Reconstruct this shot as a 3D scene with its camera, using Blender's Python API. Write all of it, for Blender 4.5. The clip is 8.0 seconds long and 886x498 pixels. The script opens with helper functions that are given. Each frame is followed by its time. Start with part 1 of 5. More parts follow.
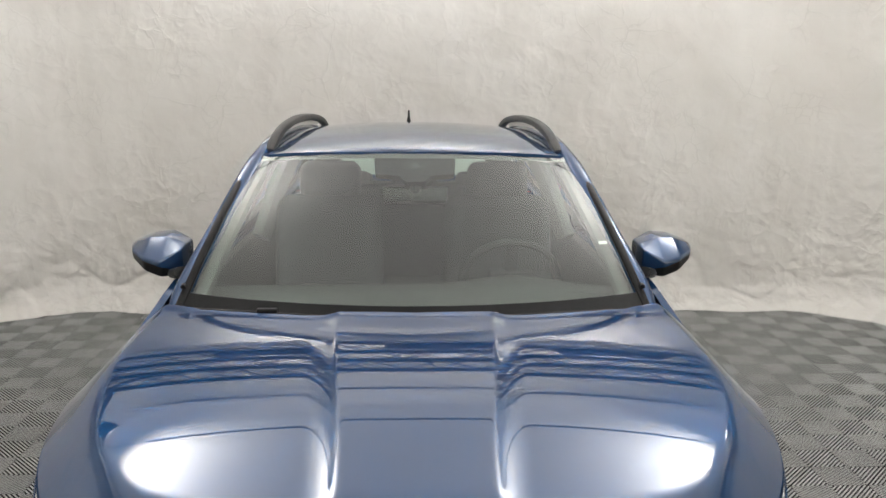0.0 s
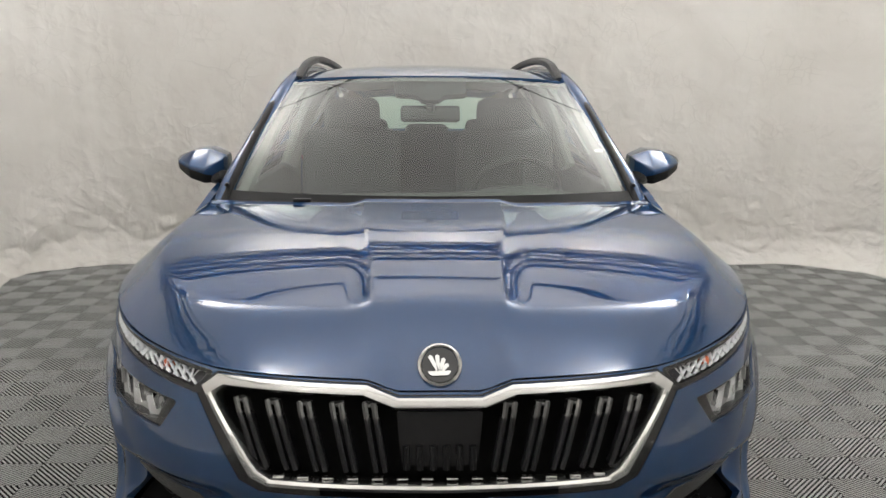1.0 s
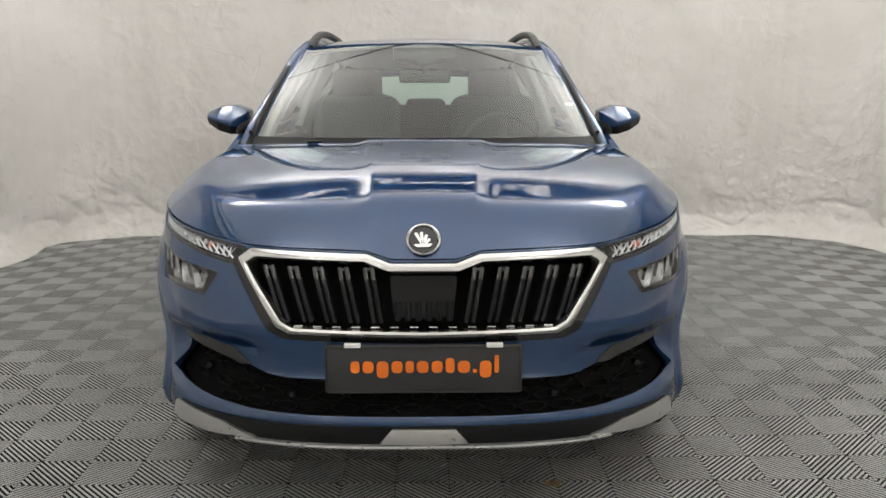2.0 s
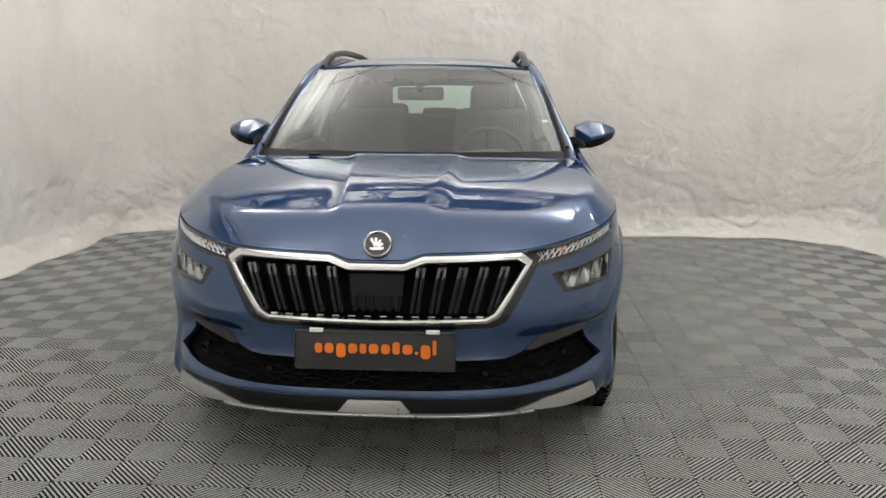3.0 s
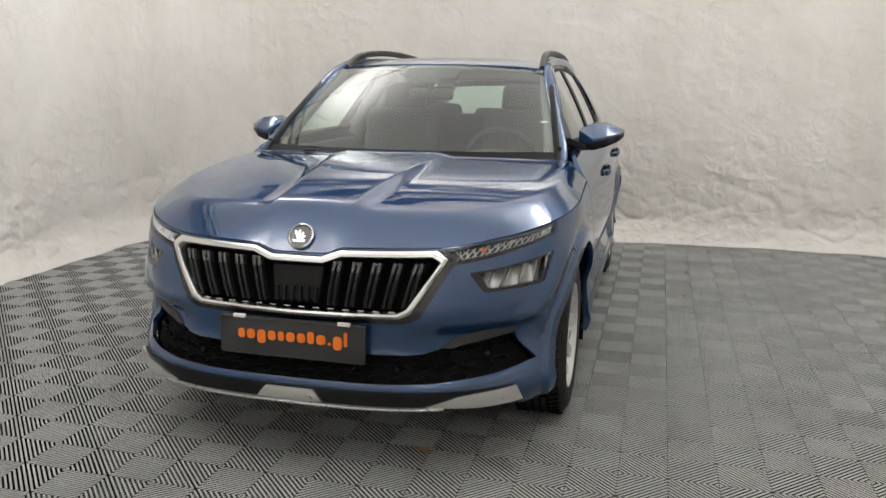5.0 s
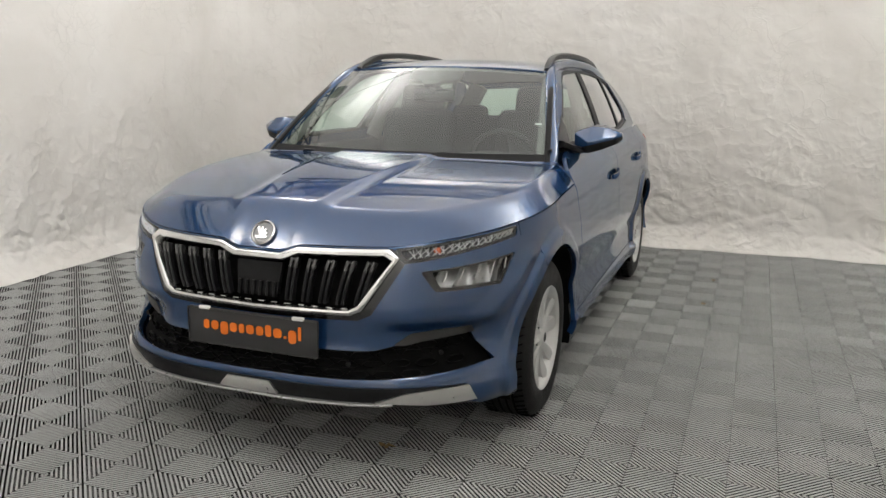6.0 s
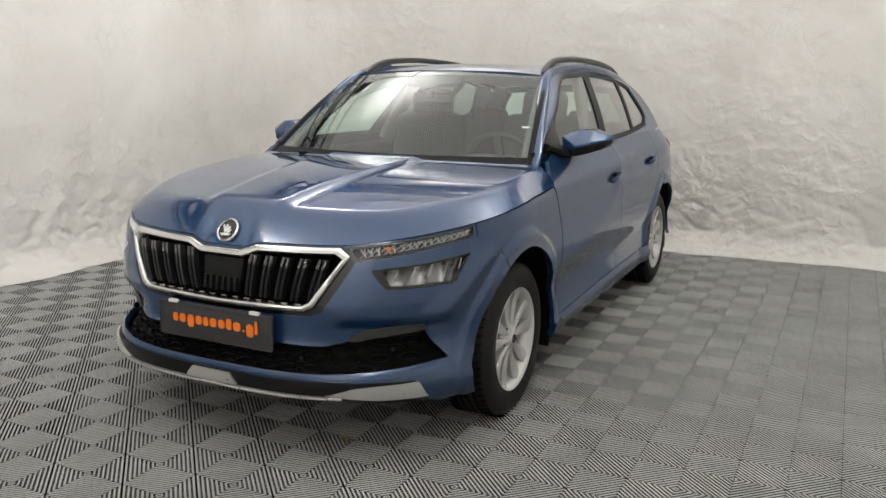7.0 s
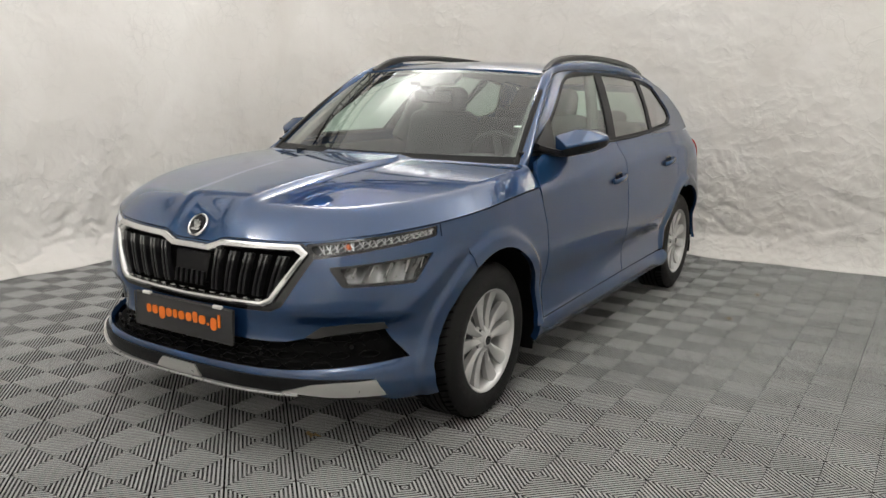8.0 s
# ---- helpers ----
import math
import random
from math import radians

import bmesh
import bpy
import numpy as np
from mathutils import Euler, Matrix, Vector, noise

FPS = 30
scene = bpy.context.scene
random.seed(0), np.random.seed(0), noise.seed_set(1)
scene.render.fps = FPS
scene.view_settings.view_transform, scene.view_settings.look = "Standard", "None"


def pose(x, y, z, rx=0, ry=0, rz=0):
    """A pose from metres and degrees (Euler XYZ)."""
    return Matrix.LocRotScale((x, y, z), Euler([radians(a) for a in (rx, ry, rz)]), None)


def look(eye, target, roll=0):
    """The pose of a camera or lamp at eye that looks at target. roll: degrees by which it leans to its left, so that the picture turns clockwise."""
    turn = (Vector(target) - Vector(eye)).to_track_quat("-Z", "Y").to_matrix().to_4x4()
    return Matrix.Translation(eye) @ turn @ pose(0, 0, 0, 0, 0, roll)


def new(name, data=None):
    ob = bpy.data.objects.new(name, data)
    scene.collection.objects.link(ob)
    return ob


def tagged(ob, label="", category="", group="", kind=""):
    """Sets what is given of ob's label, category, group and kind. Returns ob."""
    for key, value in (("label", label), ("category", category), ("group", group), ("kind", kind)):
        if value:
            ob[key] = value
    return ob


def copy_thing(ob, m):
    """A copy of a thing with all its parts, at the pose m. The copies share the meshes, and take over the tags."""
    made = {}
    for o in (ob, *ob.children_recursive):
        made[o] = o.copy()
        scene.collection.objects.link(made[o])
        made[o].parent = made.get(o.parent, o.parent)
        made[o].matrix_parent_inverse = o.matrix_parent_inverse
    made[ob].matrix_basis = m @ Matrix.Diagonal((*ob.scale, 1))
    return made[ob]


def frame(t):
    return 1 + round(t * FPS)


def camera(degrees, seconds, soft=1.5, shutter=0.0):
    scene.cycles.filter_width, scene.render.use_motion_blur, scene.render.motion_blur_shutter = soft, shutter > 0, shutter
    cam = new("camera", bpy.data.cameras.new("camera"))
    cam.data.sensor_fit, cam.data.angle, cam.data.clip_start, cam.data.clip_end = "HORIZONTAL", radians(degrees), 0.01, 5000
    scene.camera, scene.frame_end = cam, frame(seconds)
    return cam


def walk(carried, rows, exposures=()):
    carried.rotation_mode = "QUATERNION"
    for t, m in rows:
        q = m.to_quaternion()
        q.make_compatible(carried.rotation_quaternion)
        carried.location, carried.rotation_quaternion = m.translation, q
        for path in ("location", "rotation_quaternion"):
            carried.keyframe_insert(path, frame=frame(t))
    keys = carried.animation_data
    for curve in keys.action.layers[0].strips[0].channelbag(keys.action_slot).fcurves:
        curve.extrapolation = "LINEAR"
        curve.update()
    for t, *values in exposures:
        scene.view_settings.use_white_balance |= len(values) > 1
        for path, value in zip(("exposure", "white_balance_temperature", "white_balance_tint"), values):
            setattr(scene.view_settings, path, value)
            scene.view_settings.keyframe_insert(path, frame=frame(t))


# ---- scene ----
cam = camera(57.03, 8.0)
# seconds, eye, yaw to the left, pitch, roll
PATH = [
    (0.0, (-0.010, -1.135, 1.672), -2.22, -11.64, 0.49),
    (0.5, (-0.018, -1.292, 1.570), -1.90, -11.67, 0.32),
    (1.0, (-0.043, -1.529, 1.402), -1.69, -11.64, 0.32),
    (1.5, (-0.041, -1.748, 1.238), -1.52, -11.10, 0.08),
    (1.7, (-0.034, -1.853, 1.197), -1.49, -11.09, 0.05),
    (2.8, (0.287, -2.505, 1.330), 2.27, -11.54, 0.30),
    (3.0, (0.371, -2.497, 1.339), 3.41, -11.65, 0.28),
    (3.5, (0.559, -2.498, 1.331), 6.05, -11.44, 0.27),
    (4.0, (0.749, -2.479, 1.319), 8.84, -11.35, 0.37),
    (4.5, (0.946, -2.442, 1.330), 11.69, -11.55, 0.54),
    (6.0, (1.591, -2.301, 1.337), 20.76, -11.52, 0.74),
    (6.5, (1.800, -2.247, 1.353), 23.63, -11.59, 0.75),
    (7.0, (2.019, -2.178, 1.339), 26.40, -11.29, 0.57),
    (7.5, (2.197, -2.073, 1.336), 28.98, -11.36, 0.75),
    (8.0, (2.356, -1.968, 1.343), 31.59, -11.46, 0.84),
]


def aim(eye, yaw, pitch, roll):
    a, b = radians(yaw), radians(pitch)
    ahead = Vector((-math.sin(a) * math.cos(b), math.cos(a) * math.cos(b), math.sin(b)))
    return look(eye, Vector(eye) + ahead, roll)


walk(cam, [(t, aim(eye, yaw, pitch, roll)) for t, eye, yaw, pitch, roll in PATH])

# ---- world and lamps ----
world = bpy.data.worlds.new("hall_world")
scene.world = world
world.use_nodes = True
world.node_tree.nodes["Background"].inputs[0].default_value = (0.9, 0.95, 1.0, 1)
world.node_tree.nodes["Background"].inputs[1].default_value = 0.02
scene.view_settings.exposure = 0.0


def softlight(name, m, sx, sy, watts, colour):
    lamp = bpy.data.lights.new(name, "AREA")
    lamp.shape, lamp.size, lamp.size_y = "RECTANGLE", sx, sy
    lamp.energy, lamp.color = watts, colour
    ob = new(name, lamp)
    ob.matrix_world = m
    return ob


# flood lamps on the truss: four shine up at the ceiling, two added as unseen fill at the cloth in front of the car:
# lamp, aim, watts
LAMPS = [((-2.62, 3.55), (-2.05, 3.35, 3.82), 180), ((3.08, 3.45), (2.35, 3.2, 3.82), 350), ((-2.62, -2.4), (-1.5, -1.9, 3.82), 235), ((3.08, -2.4), (1.9, -1.9, 3.82), 300), ((-2.62, -2.9), (-1.4, -4.6, 2.0), 140), ((3.08, -2.9), (1.8, -4.6, 2.0), 140)]
LAMP_Z, CEILING = 3.25, 3.82
LIGHT = (1.0, 0.988, 0.978)
for (lx, ly), spot, watts in LAMPS:
    softlight("flood_lamp", look((lx, ly, LAMP_Z), spot), 0.16, 0.16, watts, LIGHT)
# area lamp added as fill, in place of light bounced off the ceiling
softlight("ceiling_bounce_fill", look((0.23, 0.1, CEILING - 0.03), (0.23, 0.1001, 0.0)), 6.6, 9.4, 160, (1.0, 0.965, 0.925))
BARS = [(-1.15, 4.32), (0.25, 4.32), (1.65, 4.32)]
for lx, ly in BARS:
    softlight("strip_light", look((lx, ly + 0.05, 2.83), (lx, ly + 1.0, 3.2)), 0.9, 0.05, 16, LIGHT)

# ---- materials ----


def mat(name, base, rough=0.5, metal=0.0, coat=0.0, spec=0.5, noise_scale=0.0, vary=0.0, bump=0.0, bump_scale=200.0, rough_vary=0.0, clear=0.0):
    m = bpy.data.materials.new(name)
    m.use_nodes = True
    nt = m.node_tree
    b = nt.nodes["Principled BSDF"]
    b.inputs["Base Color"].default_value = (*base, 1)
    b.inputs["Roughness"].default_value = rough
    b.inputs["Metallic"].default_value = metal
    b.inputs["Coat Weight"].default_value = coat
    b.inputs["Coat Roughness"].default_value = 0.02
    b.inputs["Specular IOR Level"].default_value = spec
    b.inputs["Transmission Weight"].default_value = clear
    tc = nt.nodes.new("ShaderNodeTexCoord")
    if vary or rough_vary:
        n1 = nt.nodes.new("ShaderNodeTexNoise")
        n1.inputs["Scale"].default_value = noise_scale
        n1.inputs["Detail"].default_value = 6
        nt.links.new(tc.outputs["Object"], n1.inputs["Vector"])
        if vary:
            ramp = nt.nodes.new("ShaderNodeMapRange")
            ramp.inputs["From Min"].default_value, ramp.inputs["From Max"].default_value = 0.3, 0.7
            ramp.inputs["To Min"].default_value, ramp.inputs["To Max"].default_value = 1 - vary, 1 + vary
            nt.links.new(n1.outputs["Fac"], ramp.inputs["Value"])
            mul = nt.nodes.new("ShaderNodeVectorMath")
            mul.operation = "SCALE"
            mul.inputs[0].default_value = base
            nt.links.new(ramp.outputs["Result"], mul.inputs["Scale"])
            nt.links.new(mul.outputs["Vector"], b.inputs["Base Color"])
        if rough_vary:
            rr = nt.nodes.new("ShaderNodeMapRange")
            rr.inputs["From Min"].default_value, rr.inputs["From Max"].default_value = 0.3, 0.7
            rr.inputs["To Min"].default_value, rr.inputs["To Max"].default_value = max(rough - rough_vary, 0), rough + rough_vary
            nt.links.new(n1.outputs["Fac"], rr.inputs["Value"])
            nt.links.new(rr.outputs["Result"], b.inputs["Roughness"])
    if bump:
        n2 = nt.nodes.new("ShaderNodeTexNoise")
        n2.inputs["Scale"].default_value = bump_scale
        n2.inputs["Detail"].default_value = 4
        nt.links.new(tc.outputs["Object"], n2.inputs["Vector"])
        bp = nt.nodes.new("ShaderNodeBump")
        bp.inputs["Strength"].default_value = bump
        bp.inputs["Distance"].default_value = 0.002
        nt.links.new(n2.outputs["Fac"], bp.inputs["Height"])
        nt.links.new(bp.outputs["Normal"], b.inputs["Normal"])
    return m


def paint_mat():
    """Blue metallic car paint: flaky base under a clear coat."""
    m = mat("blue_paint", (0.0115, 0.0410, 0.111), 0.32, 0.52, 1.0, 0.0)
    nt = m.node_tree
    b = nt.nodes["Principled BSDF"]
    tc = nt.nodes.new("ShaderNodeTexCoord")
    vor = nt.nodes.new("ShaderNodeTexVoronoi")
    vor.inputs["Scale"].default_value = 2600
    nt.links.new(tc.outputs["Object"], vor.inputs["Vector"])
    mr = nt.nodes.new("ShaderNodeMapRange")
    mr.inputs["To Min"].default_value, mr.inputs["To Max"].default_value = 0.85, 1.2
    nt.links.new(vor.outputs["Color"], mr.inputs["Value"])
    mul = nt.nodes.new("ShaderNodeVectorMath")
    mul.operation = "SCALE"
    mul.inputs[0].default_value = (0.0115, 0.0410, 0.111)
    nt.links.new(mr.outputs["Result"], mul.inputs["Scale"])
    nt.links.new(mul.outputs["Vector"], b.inputs["Base Color"])
    b.inputs["Coat Roughness"].default_value = 0.012
    b.inputs["Coat IOR"].default_value = 1.72
    b.inputs["Specular Tint"].default_value = (0.25, 0.40, 0.55, 1)
    return m


PAINT = paint_mat()
CHROME = mat("chrome", (0.62, 0.62, 0.61), 0.20, 1.0, rough_vary=0.05, noise_scale=30)
SATIN = mat("satin_aluminium", (0.72, 0.71, 0.69), 0.33, 1.0, rough_vary=0.06, noise_scale=40)
RIM = mat("wheel_silver", (0.55, 0.55, 0.54), 0.40, 0.6, 0.4, rough_vary=0.05, noise_scale=30)
BLACK_GLOSS = mat("gloss_black", (0.006, 0.006, 0.007), 0.12, 0.0, 0.4)
BLACK_TRIM = mat("black_trim", (0.006, 0.006, 0.0065), 0.42, spec=0.15, vary=0.2, noise_scale=60, bump=0.15, bump_scale=900)
GREY_TRIM = mat("grey_plastic", (0.030, 0.0295, 0.0285), 0.45, spec=0.35, vary=0.12, noise_scale=30, bump=0.25, bump_scale=1200)
# near-black in place of cavity shade, also for the dark liners and underside
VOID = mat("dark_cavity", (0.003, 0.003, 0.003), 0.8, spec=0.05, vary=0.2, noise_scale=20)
RUBBER = mat("tyre_rubber", (0.009, 0.0088, 0.0086), 0.62, spec=0.2, vary=0.25, noise_scale=14, bump=0.3, bump_scale=500, rough_vary=0.08)
INTERIOR = mat("interior_plastic", (0.045, 0.045, 0.044), 0.65, vary=0.10, noise_scale=8)
SEAT = mat("seat_fabric", (0.055, 0.055, 0.056), 0.9, vary=0.12, noise_scale=12)
POST = mat("pillar_plastic", (0.12, 0.118, 0.113), 0.7, vary=0.08, noise_scale=60)
LINER = mat("headliner_cloth", (0.45, 0.44, 0.42), 0.9, vary=0.06, noise_scale=10)
PLATE = mat("plate_grey", (0.026, 0.026, 0.027), 0.5, spec=0.3, vary=0.06, noise_scale=25)
ORANGE = mat("orange_print", (0.66, 0.145, 0.006), 0.45, vary=0.05, noise_scale=50)
WHITE_TRIM = mat("pale_plastic", (0.62, 0.62, 0.60), 0.4, vary=0.05, noise_scale=40)
RED_LENS = mat("red_lens", (0.55, 0.015, 0.012), 0.12, 0.0, 0.8, vary=0.1, noise_scale=40)
AMBER = mat("amber_lens", (0.55, 0.13, 0.05), 0.2, 0.0, 0.3)
REFLECTOR = mat("lamp_reflector", (0.75, 0.76, 0.77), 0.16, 1.0, rough_vary=0.06, noise_scale=60)
LAMP_SILVER = mat("lamp_shell", (0.27, 0.27, 0.265), 0.32, 0.6, rough_vary=0.08, noise_scale=40)
LAMP_GREY = mat("lamp_bezel", (0.10, 0.10, 0.105), 0.3, 0.4)
LEAF = mat("dry_leaf", (0.20, 0.13, 0.05), 0.7, vary=0.3, noise_scale=120)
STEEL = mat("truss_black_steel", (0.02, 0.02, 0.022), 0.4, 0.3, vary=0.15, noise_scale=30)
HALL = mat("hall_ceiling_paint", (0.50, 0.495, 0.48), 0.9, vary=0.06, noise_scale=1.2)


def glass_mat(name, tint, mix, faces=1.8):
    """A thin pane: tinted see-through with a mirror-like surface."""
    m = bpy.data.materials.new(name)
    m.use_nodes = True
    nt = m.node_tree
    nt.nodes.remove(nt.nodes["Principled BSDF"])
    out = nt.nodes["Material Output"]
    tr = nt.nodes.new("ShaderNodeBsdfTransparent")
    tr.inputs[0].default_value = (*tint, 1)
    gl = nt.nodes.new("ShaderNodeBsdfGlossy")
    gl.inputs["Roughness"].default_value = 0.0
    gl.inputs["Color"].default_value = (1, 1, 1, 1)
    fr = nt.nodes.new("ShaderNodeLayerWeight")
    fr.inputs["Blend"].default_value = 0.5
    steep = nt.nodes.new("ShaderNodeMath")
    steep.operation = "POWER"
    steep.inputs[1].default_value = 5.0
    nt.links.new(fr.outputs["Facing"], steep.inputs[0])
    mr = nt.nodes.new("ShaderNodeMath")  # both faces of the pane mirror
    mr.operation, mr.use_clamp = "MULTIPLY_ADD", True
    mr.inputs[1].default_value, mr.inputs[2].default_value = 0.957 * faces, 0.043 * faces + mix
    nt.links.new(steep.outputs[0], mr.inputs[0])
    sh = nt.nodes.new("ShaderNodeMixShader")
    nt.links.new(mr.outputs[0], sh.inputs["Fac"])
    nt.links.new(tr.outputs[0], sh.inputs[1])
    nt.links.new(gl.outputs[0], sh.inputs[2])
    nt.links.new(sh.outputs[0], out.inputs[0])
    return m


GLASS = glass_mat("windscreen_glass", (0.80, 0.92, 0.86), 0.01, 1.55)
SIDE_GLASS = glass_mat("side_glass", (0.70, 0.86, 0.79), 0.01, 1.4)
REAR_GLASS = glass_mat("privacy_glass", (0.44, 0.53, 0.48), 0.02, 1.6)
LENS = glass_mat("lamp_lens", (0.95, 0.96, 0.97), 0.0, 0.4)


def cloth_mat():
    m = mat("white_backdrop_cloth", (0.74, 0.71, 0.665), 0.92)
    nt = m.node_tree
    b = nt.nodes["Principled BSDF"]
    tc = nt.nodes.new("ShaderNodeTexCoord")
    big = nt.nodes.new("ShaderNodeTexNoise")
    big.inputs["Scale"].default_value, big.inputs["Detail"].default_value = 1.3, 6
    big.inputs["Distortion"].default_value = 0.6
    weave = nt.nodes.new("ShaderNodeTexNoise")
    weave.inputs["Scale"].default_value = 300
    for n in (big, weave):
        nt.links.new(tc.outputs["Object"], n.inputs["Vector"])
    ramp = nt.nodes.new("ShaderNodeValToRGB")
    ramp.color_ramp.elements[0].position, ramp.color_ramp.elements[1].position = 0.35, 0.68
    ramp.color_ramp.elements[0].color = (0.585, 0.567, 0.535, 1)
    ramp.color_ramp.elements[1].color = (0.655, 0.641, 0.613, 1)
    nt.links.new(big.outputs["Fac"], ramp.inputs["Fac"])
    def math_node(op, x, y):
        n = nt.nodes.new("ShaderNodeMath")
        n.operation = op
        for k, v in enumerate((x, y)):
            if isinstance(v, (int, float)):
                n.inputs[k].default_value = v
            else:
                nt.links.new(v, n.inputs[k])
        return n.outputs[0]

    height = math_node("MULTIPLY", weave.outputs["Fac"], 0.0002)
    geo = nt.nodes.new("ShaderNodeNewGeometry")
    sep = nt.nodes.new("ShaderNodeSeparateXYZ")
    nt.links.new(geo.outputs["Position"], sep.inputs[0])
    trodden = nt.nodes.new("ShaderNodeMapRange")  # the cloth bunches where it reaches the floor
    trodden.interpolation_type = "SMOOTHSTEP"
    for k, v in (("From Min", 1.35), ("From Max", 0.25), ("To Min", 0.45), ("To Max", 1.0)):
        trodden.inputs[k].default_value = v
    nt.links.new(sep.outputs["Z"], trodden.inputs["Value"])
    warp = nt.nodes.new("ShaderNodeTexNoise")
    warp.inputs["Scale"].default_value, warp.inputs["Detail"].default_value = 4.0, 3
    nt.links.new(tc.outputs["Object"], warp.inputs["Vector"])
    bent = nt.nodes.new("ShaderNodeVectorMath")
    bent.operation = "MULTIPLY_ADD"
    bent.inputs[1].default_value = (0.22, 0.22, 0.22)
    nt.links.new(warp.outputs["Color"], bent.inputs[0])
    nt.links.new(tc.outputs["Object"], bent.inputs[2])
    crumple = None
    for scale, gain, patch_scale in ((3.4, 0.050, 0.9), (8.5, 0.026, 1.7), (19.0, 0.010, 2.6)):
        vor = nt.nodes.new("ShaderNodeTexVoronoi")
        vor.inputs["Scale"].default_value = scale
        nt.links.new(bent.outputs["Vector"], vor.inputs["Vector"])
        patch = nt.nodes.new("ShaderNodeTexNoise")
        patch.inputs["Scale"].default_value, patch.inputs["Detail"].default_value = patch_scale, 3
        nt.links.new(tc.outputs["Object"], patch.inputs["Vector"])
        amount = math_node("MAXIMUM", math_node("MULTIPLY", math_node("SUBTRACT", patch.outputs["Fac"], 0.36), 3.0), 0.06)
        term = math_node("MULTIPLY", math_node("MULTIPLY", vor.outputs["Distance"], amount), gain)
        crumple = term if crumple is None else math_node("ADD", crumple, term)
    height = math_node("ADD", height, math_node("MULTIPLY", crumple, trodden.outputs["Result"]))
    crease_shade = None
    for scale, gain, patch_scale in ((2.6, 0.0022, 1.1), (6.0, 0.0013, 2.3), (13.0, 0.0008, 3.1)):  # single sharp folds
        vor = nt.nodes.new("ShaderNodeTexVoronoi")
        vor.feature = "DISTANCE_TO_EDGE"
        vor.inputs["Scale"].default_value = scale
        nt.links.new(bent.outputs["Vector"], vor.inputs["Vector"])
        patch = nt.nodes.new("ShaderNodeTexNoise")
        patch.inputs["Scale"].default_value, patch.inputs["Detail"].default_value = patch_scale, 4
        nt.links.new(geo.outputs["Position"], patch.inputs["Vector"])
        amount = math_node("MINIMUM", math_node("MAXIMUM", math_node("MULTIPLY", math_node("SUBTRACT", patch.outputs["Fac"], 0.5), 6.0), 0.0), 1.0)
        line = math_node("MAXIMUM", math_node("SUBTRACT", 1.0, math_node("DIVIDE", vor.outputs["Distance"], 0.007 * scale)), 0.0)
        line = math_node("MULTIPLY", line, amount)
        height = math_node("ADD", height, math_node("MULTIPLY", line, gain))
        crease_shade = line if crease_shade is None else math_node("ADD", crease_shade, line)
    crease_tinted = nt.nodes.new("ShaderNodeVectorMath")  # fold shade painted into the colour along the creases
    crease_tinted.operation = "SCALE"
    nt.links.new(ramp.outputs["Color"], crease_tinted.inputs[0])
    nt.links.new(math_node("SUBTRACT", 1.01, math_node("MULTIPLY", crease_shade, 0.075)), crease_tinted.inputs["Scale"])
    nt.links.new(crease_tinted.outputs["Vector"], b.inputs["Base Color"])
    bp = nt.nodes.new("ShaderNodeBump")
    bp.inputs["Strength"].default_value, bp.inputs["Distance"].default_value = 0.8, 1.0
    nt.links.new(height, bp.inputs["Height"])
    nt.links.new(bp.outputs["Normal"], b.inputs["Normal"])
    return m


CLOTH = cloth_mat()


def tile_mat():
    m = mat("grey_floor_plastic", (0.315, 0.32, 0.313), 0.6, spec=0.14)
    nt = m.node_tree
    b = nt.nodes["Principled BSDF"]
    tc = nt.nodes.new("ShaderNodeTexCoord")
    geo = nt.nodes.new("ShaderNodeNewGeometry")
    dirt = nt.nodes.new("ShaderNodeTexNoise")
    dirt.inputs["Scale"].default_value, dirt.inputs["Detail"].default_value = 2.2, 8
    nt.links.new(geo.outputs["Position"], dirt.inputs["Vector"])
    info = nt.nodes.new("ShaderNodeObjectInfo")
    mr = nt.nodes.new("ShaderNodeMapRange")
    mr.inputs["From Min"].default_value, mr.inputs["From Max"].default_value = 0.25, 0.75
    mr.inputs["To Min"].default_value, mr.inputs["To Max"].default_value = 0.86, 1.12
    nt.links.new(dirt.outputs["Fac"], mr.inputs["Value"])
    rnd = nt.nodes.new("ShaderNodeMath")
    rnd.operation = "MULTIPLY_ADD"
    rnd.inputs[1].default_value, rnd.inputs[2].default_value = 0.07, 0.965
    nt.links.new(info.outputs["Random"], rnd.inputs[0])
    both = nt.nodes.new("ShaderNodeMath")
    both.operation = "MULTIPLY"
    nt.links.new(mr.outputs["Result"], both.inputs[0])
    nt.links.new(rnd.outputs[0], both.inputs[1])
    mul = nt.nodes.new("ShaderNodeVectorMath")
    mul.operation = "SCALE"
    mul.inputs[0].default_value = (0.315, 0.32, 0.313)
    nt.links.new(both.outputs[0], mul.inputs["Scale"])
    nt.links.new(mul.outputs["Vector"], b.inputs["Base Color"])
    fine = nt.nodes.new("ShaderNodeTexNoise")
    fine.inputs["Scale"].default_value = 260
    nt.links.new(geo.outputs["Position"], fine.inputs["Vector"])
    bp = nt.nodes.new("ShaderNodeBump")
    bp.inputs["Strength"].default_value, bp.inputs["Distance"].default_value = 0.2, 0.001
    nt.links.new(fine.outputs["Fac"], bp.inputs["Height"])
    nt.links.new(bp.outputs["Normal"], b.inputs["Normal"])
    return m


TILE = tile_mat()
# near-black floor base, also painted on the rib walls as groove shade
UNDERLAY_SHADE = mat("dark_underlay_shade", (0.008, 0.008, 0.008), 0.9, spec=0.1, vary=0.2, noise_scale=8)

# ---- mesh tools ----


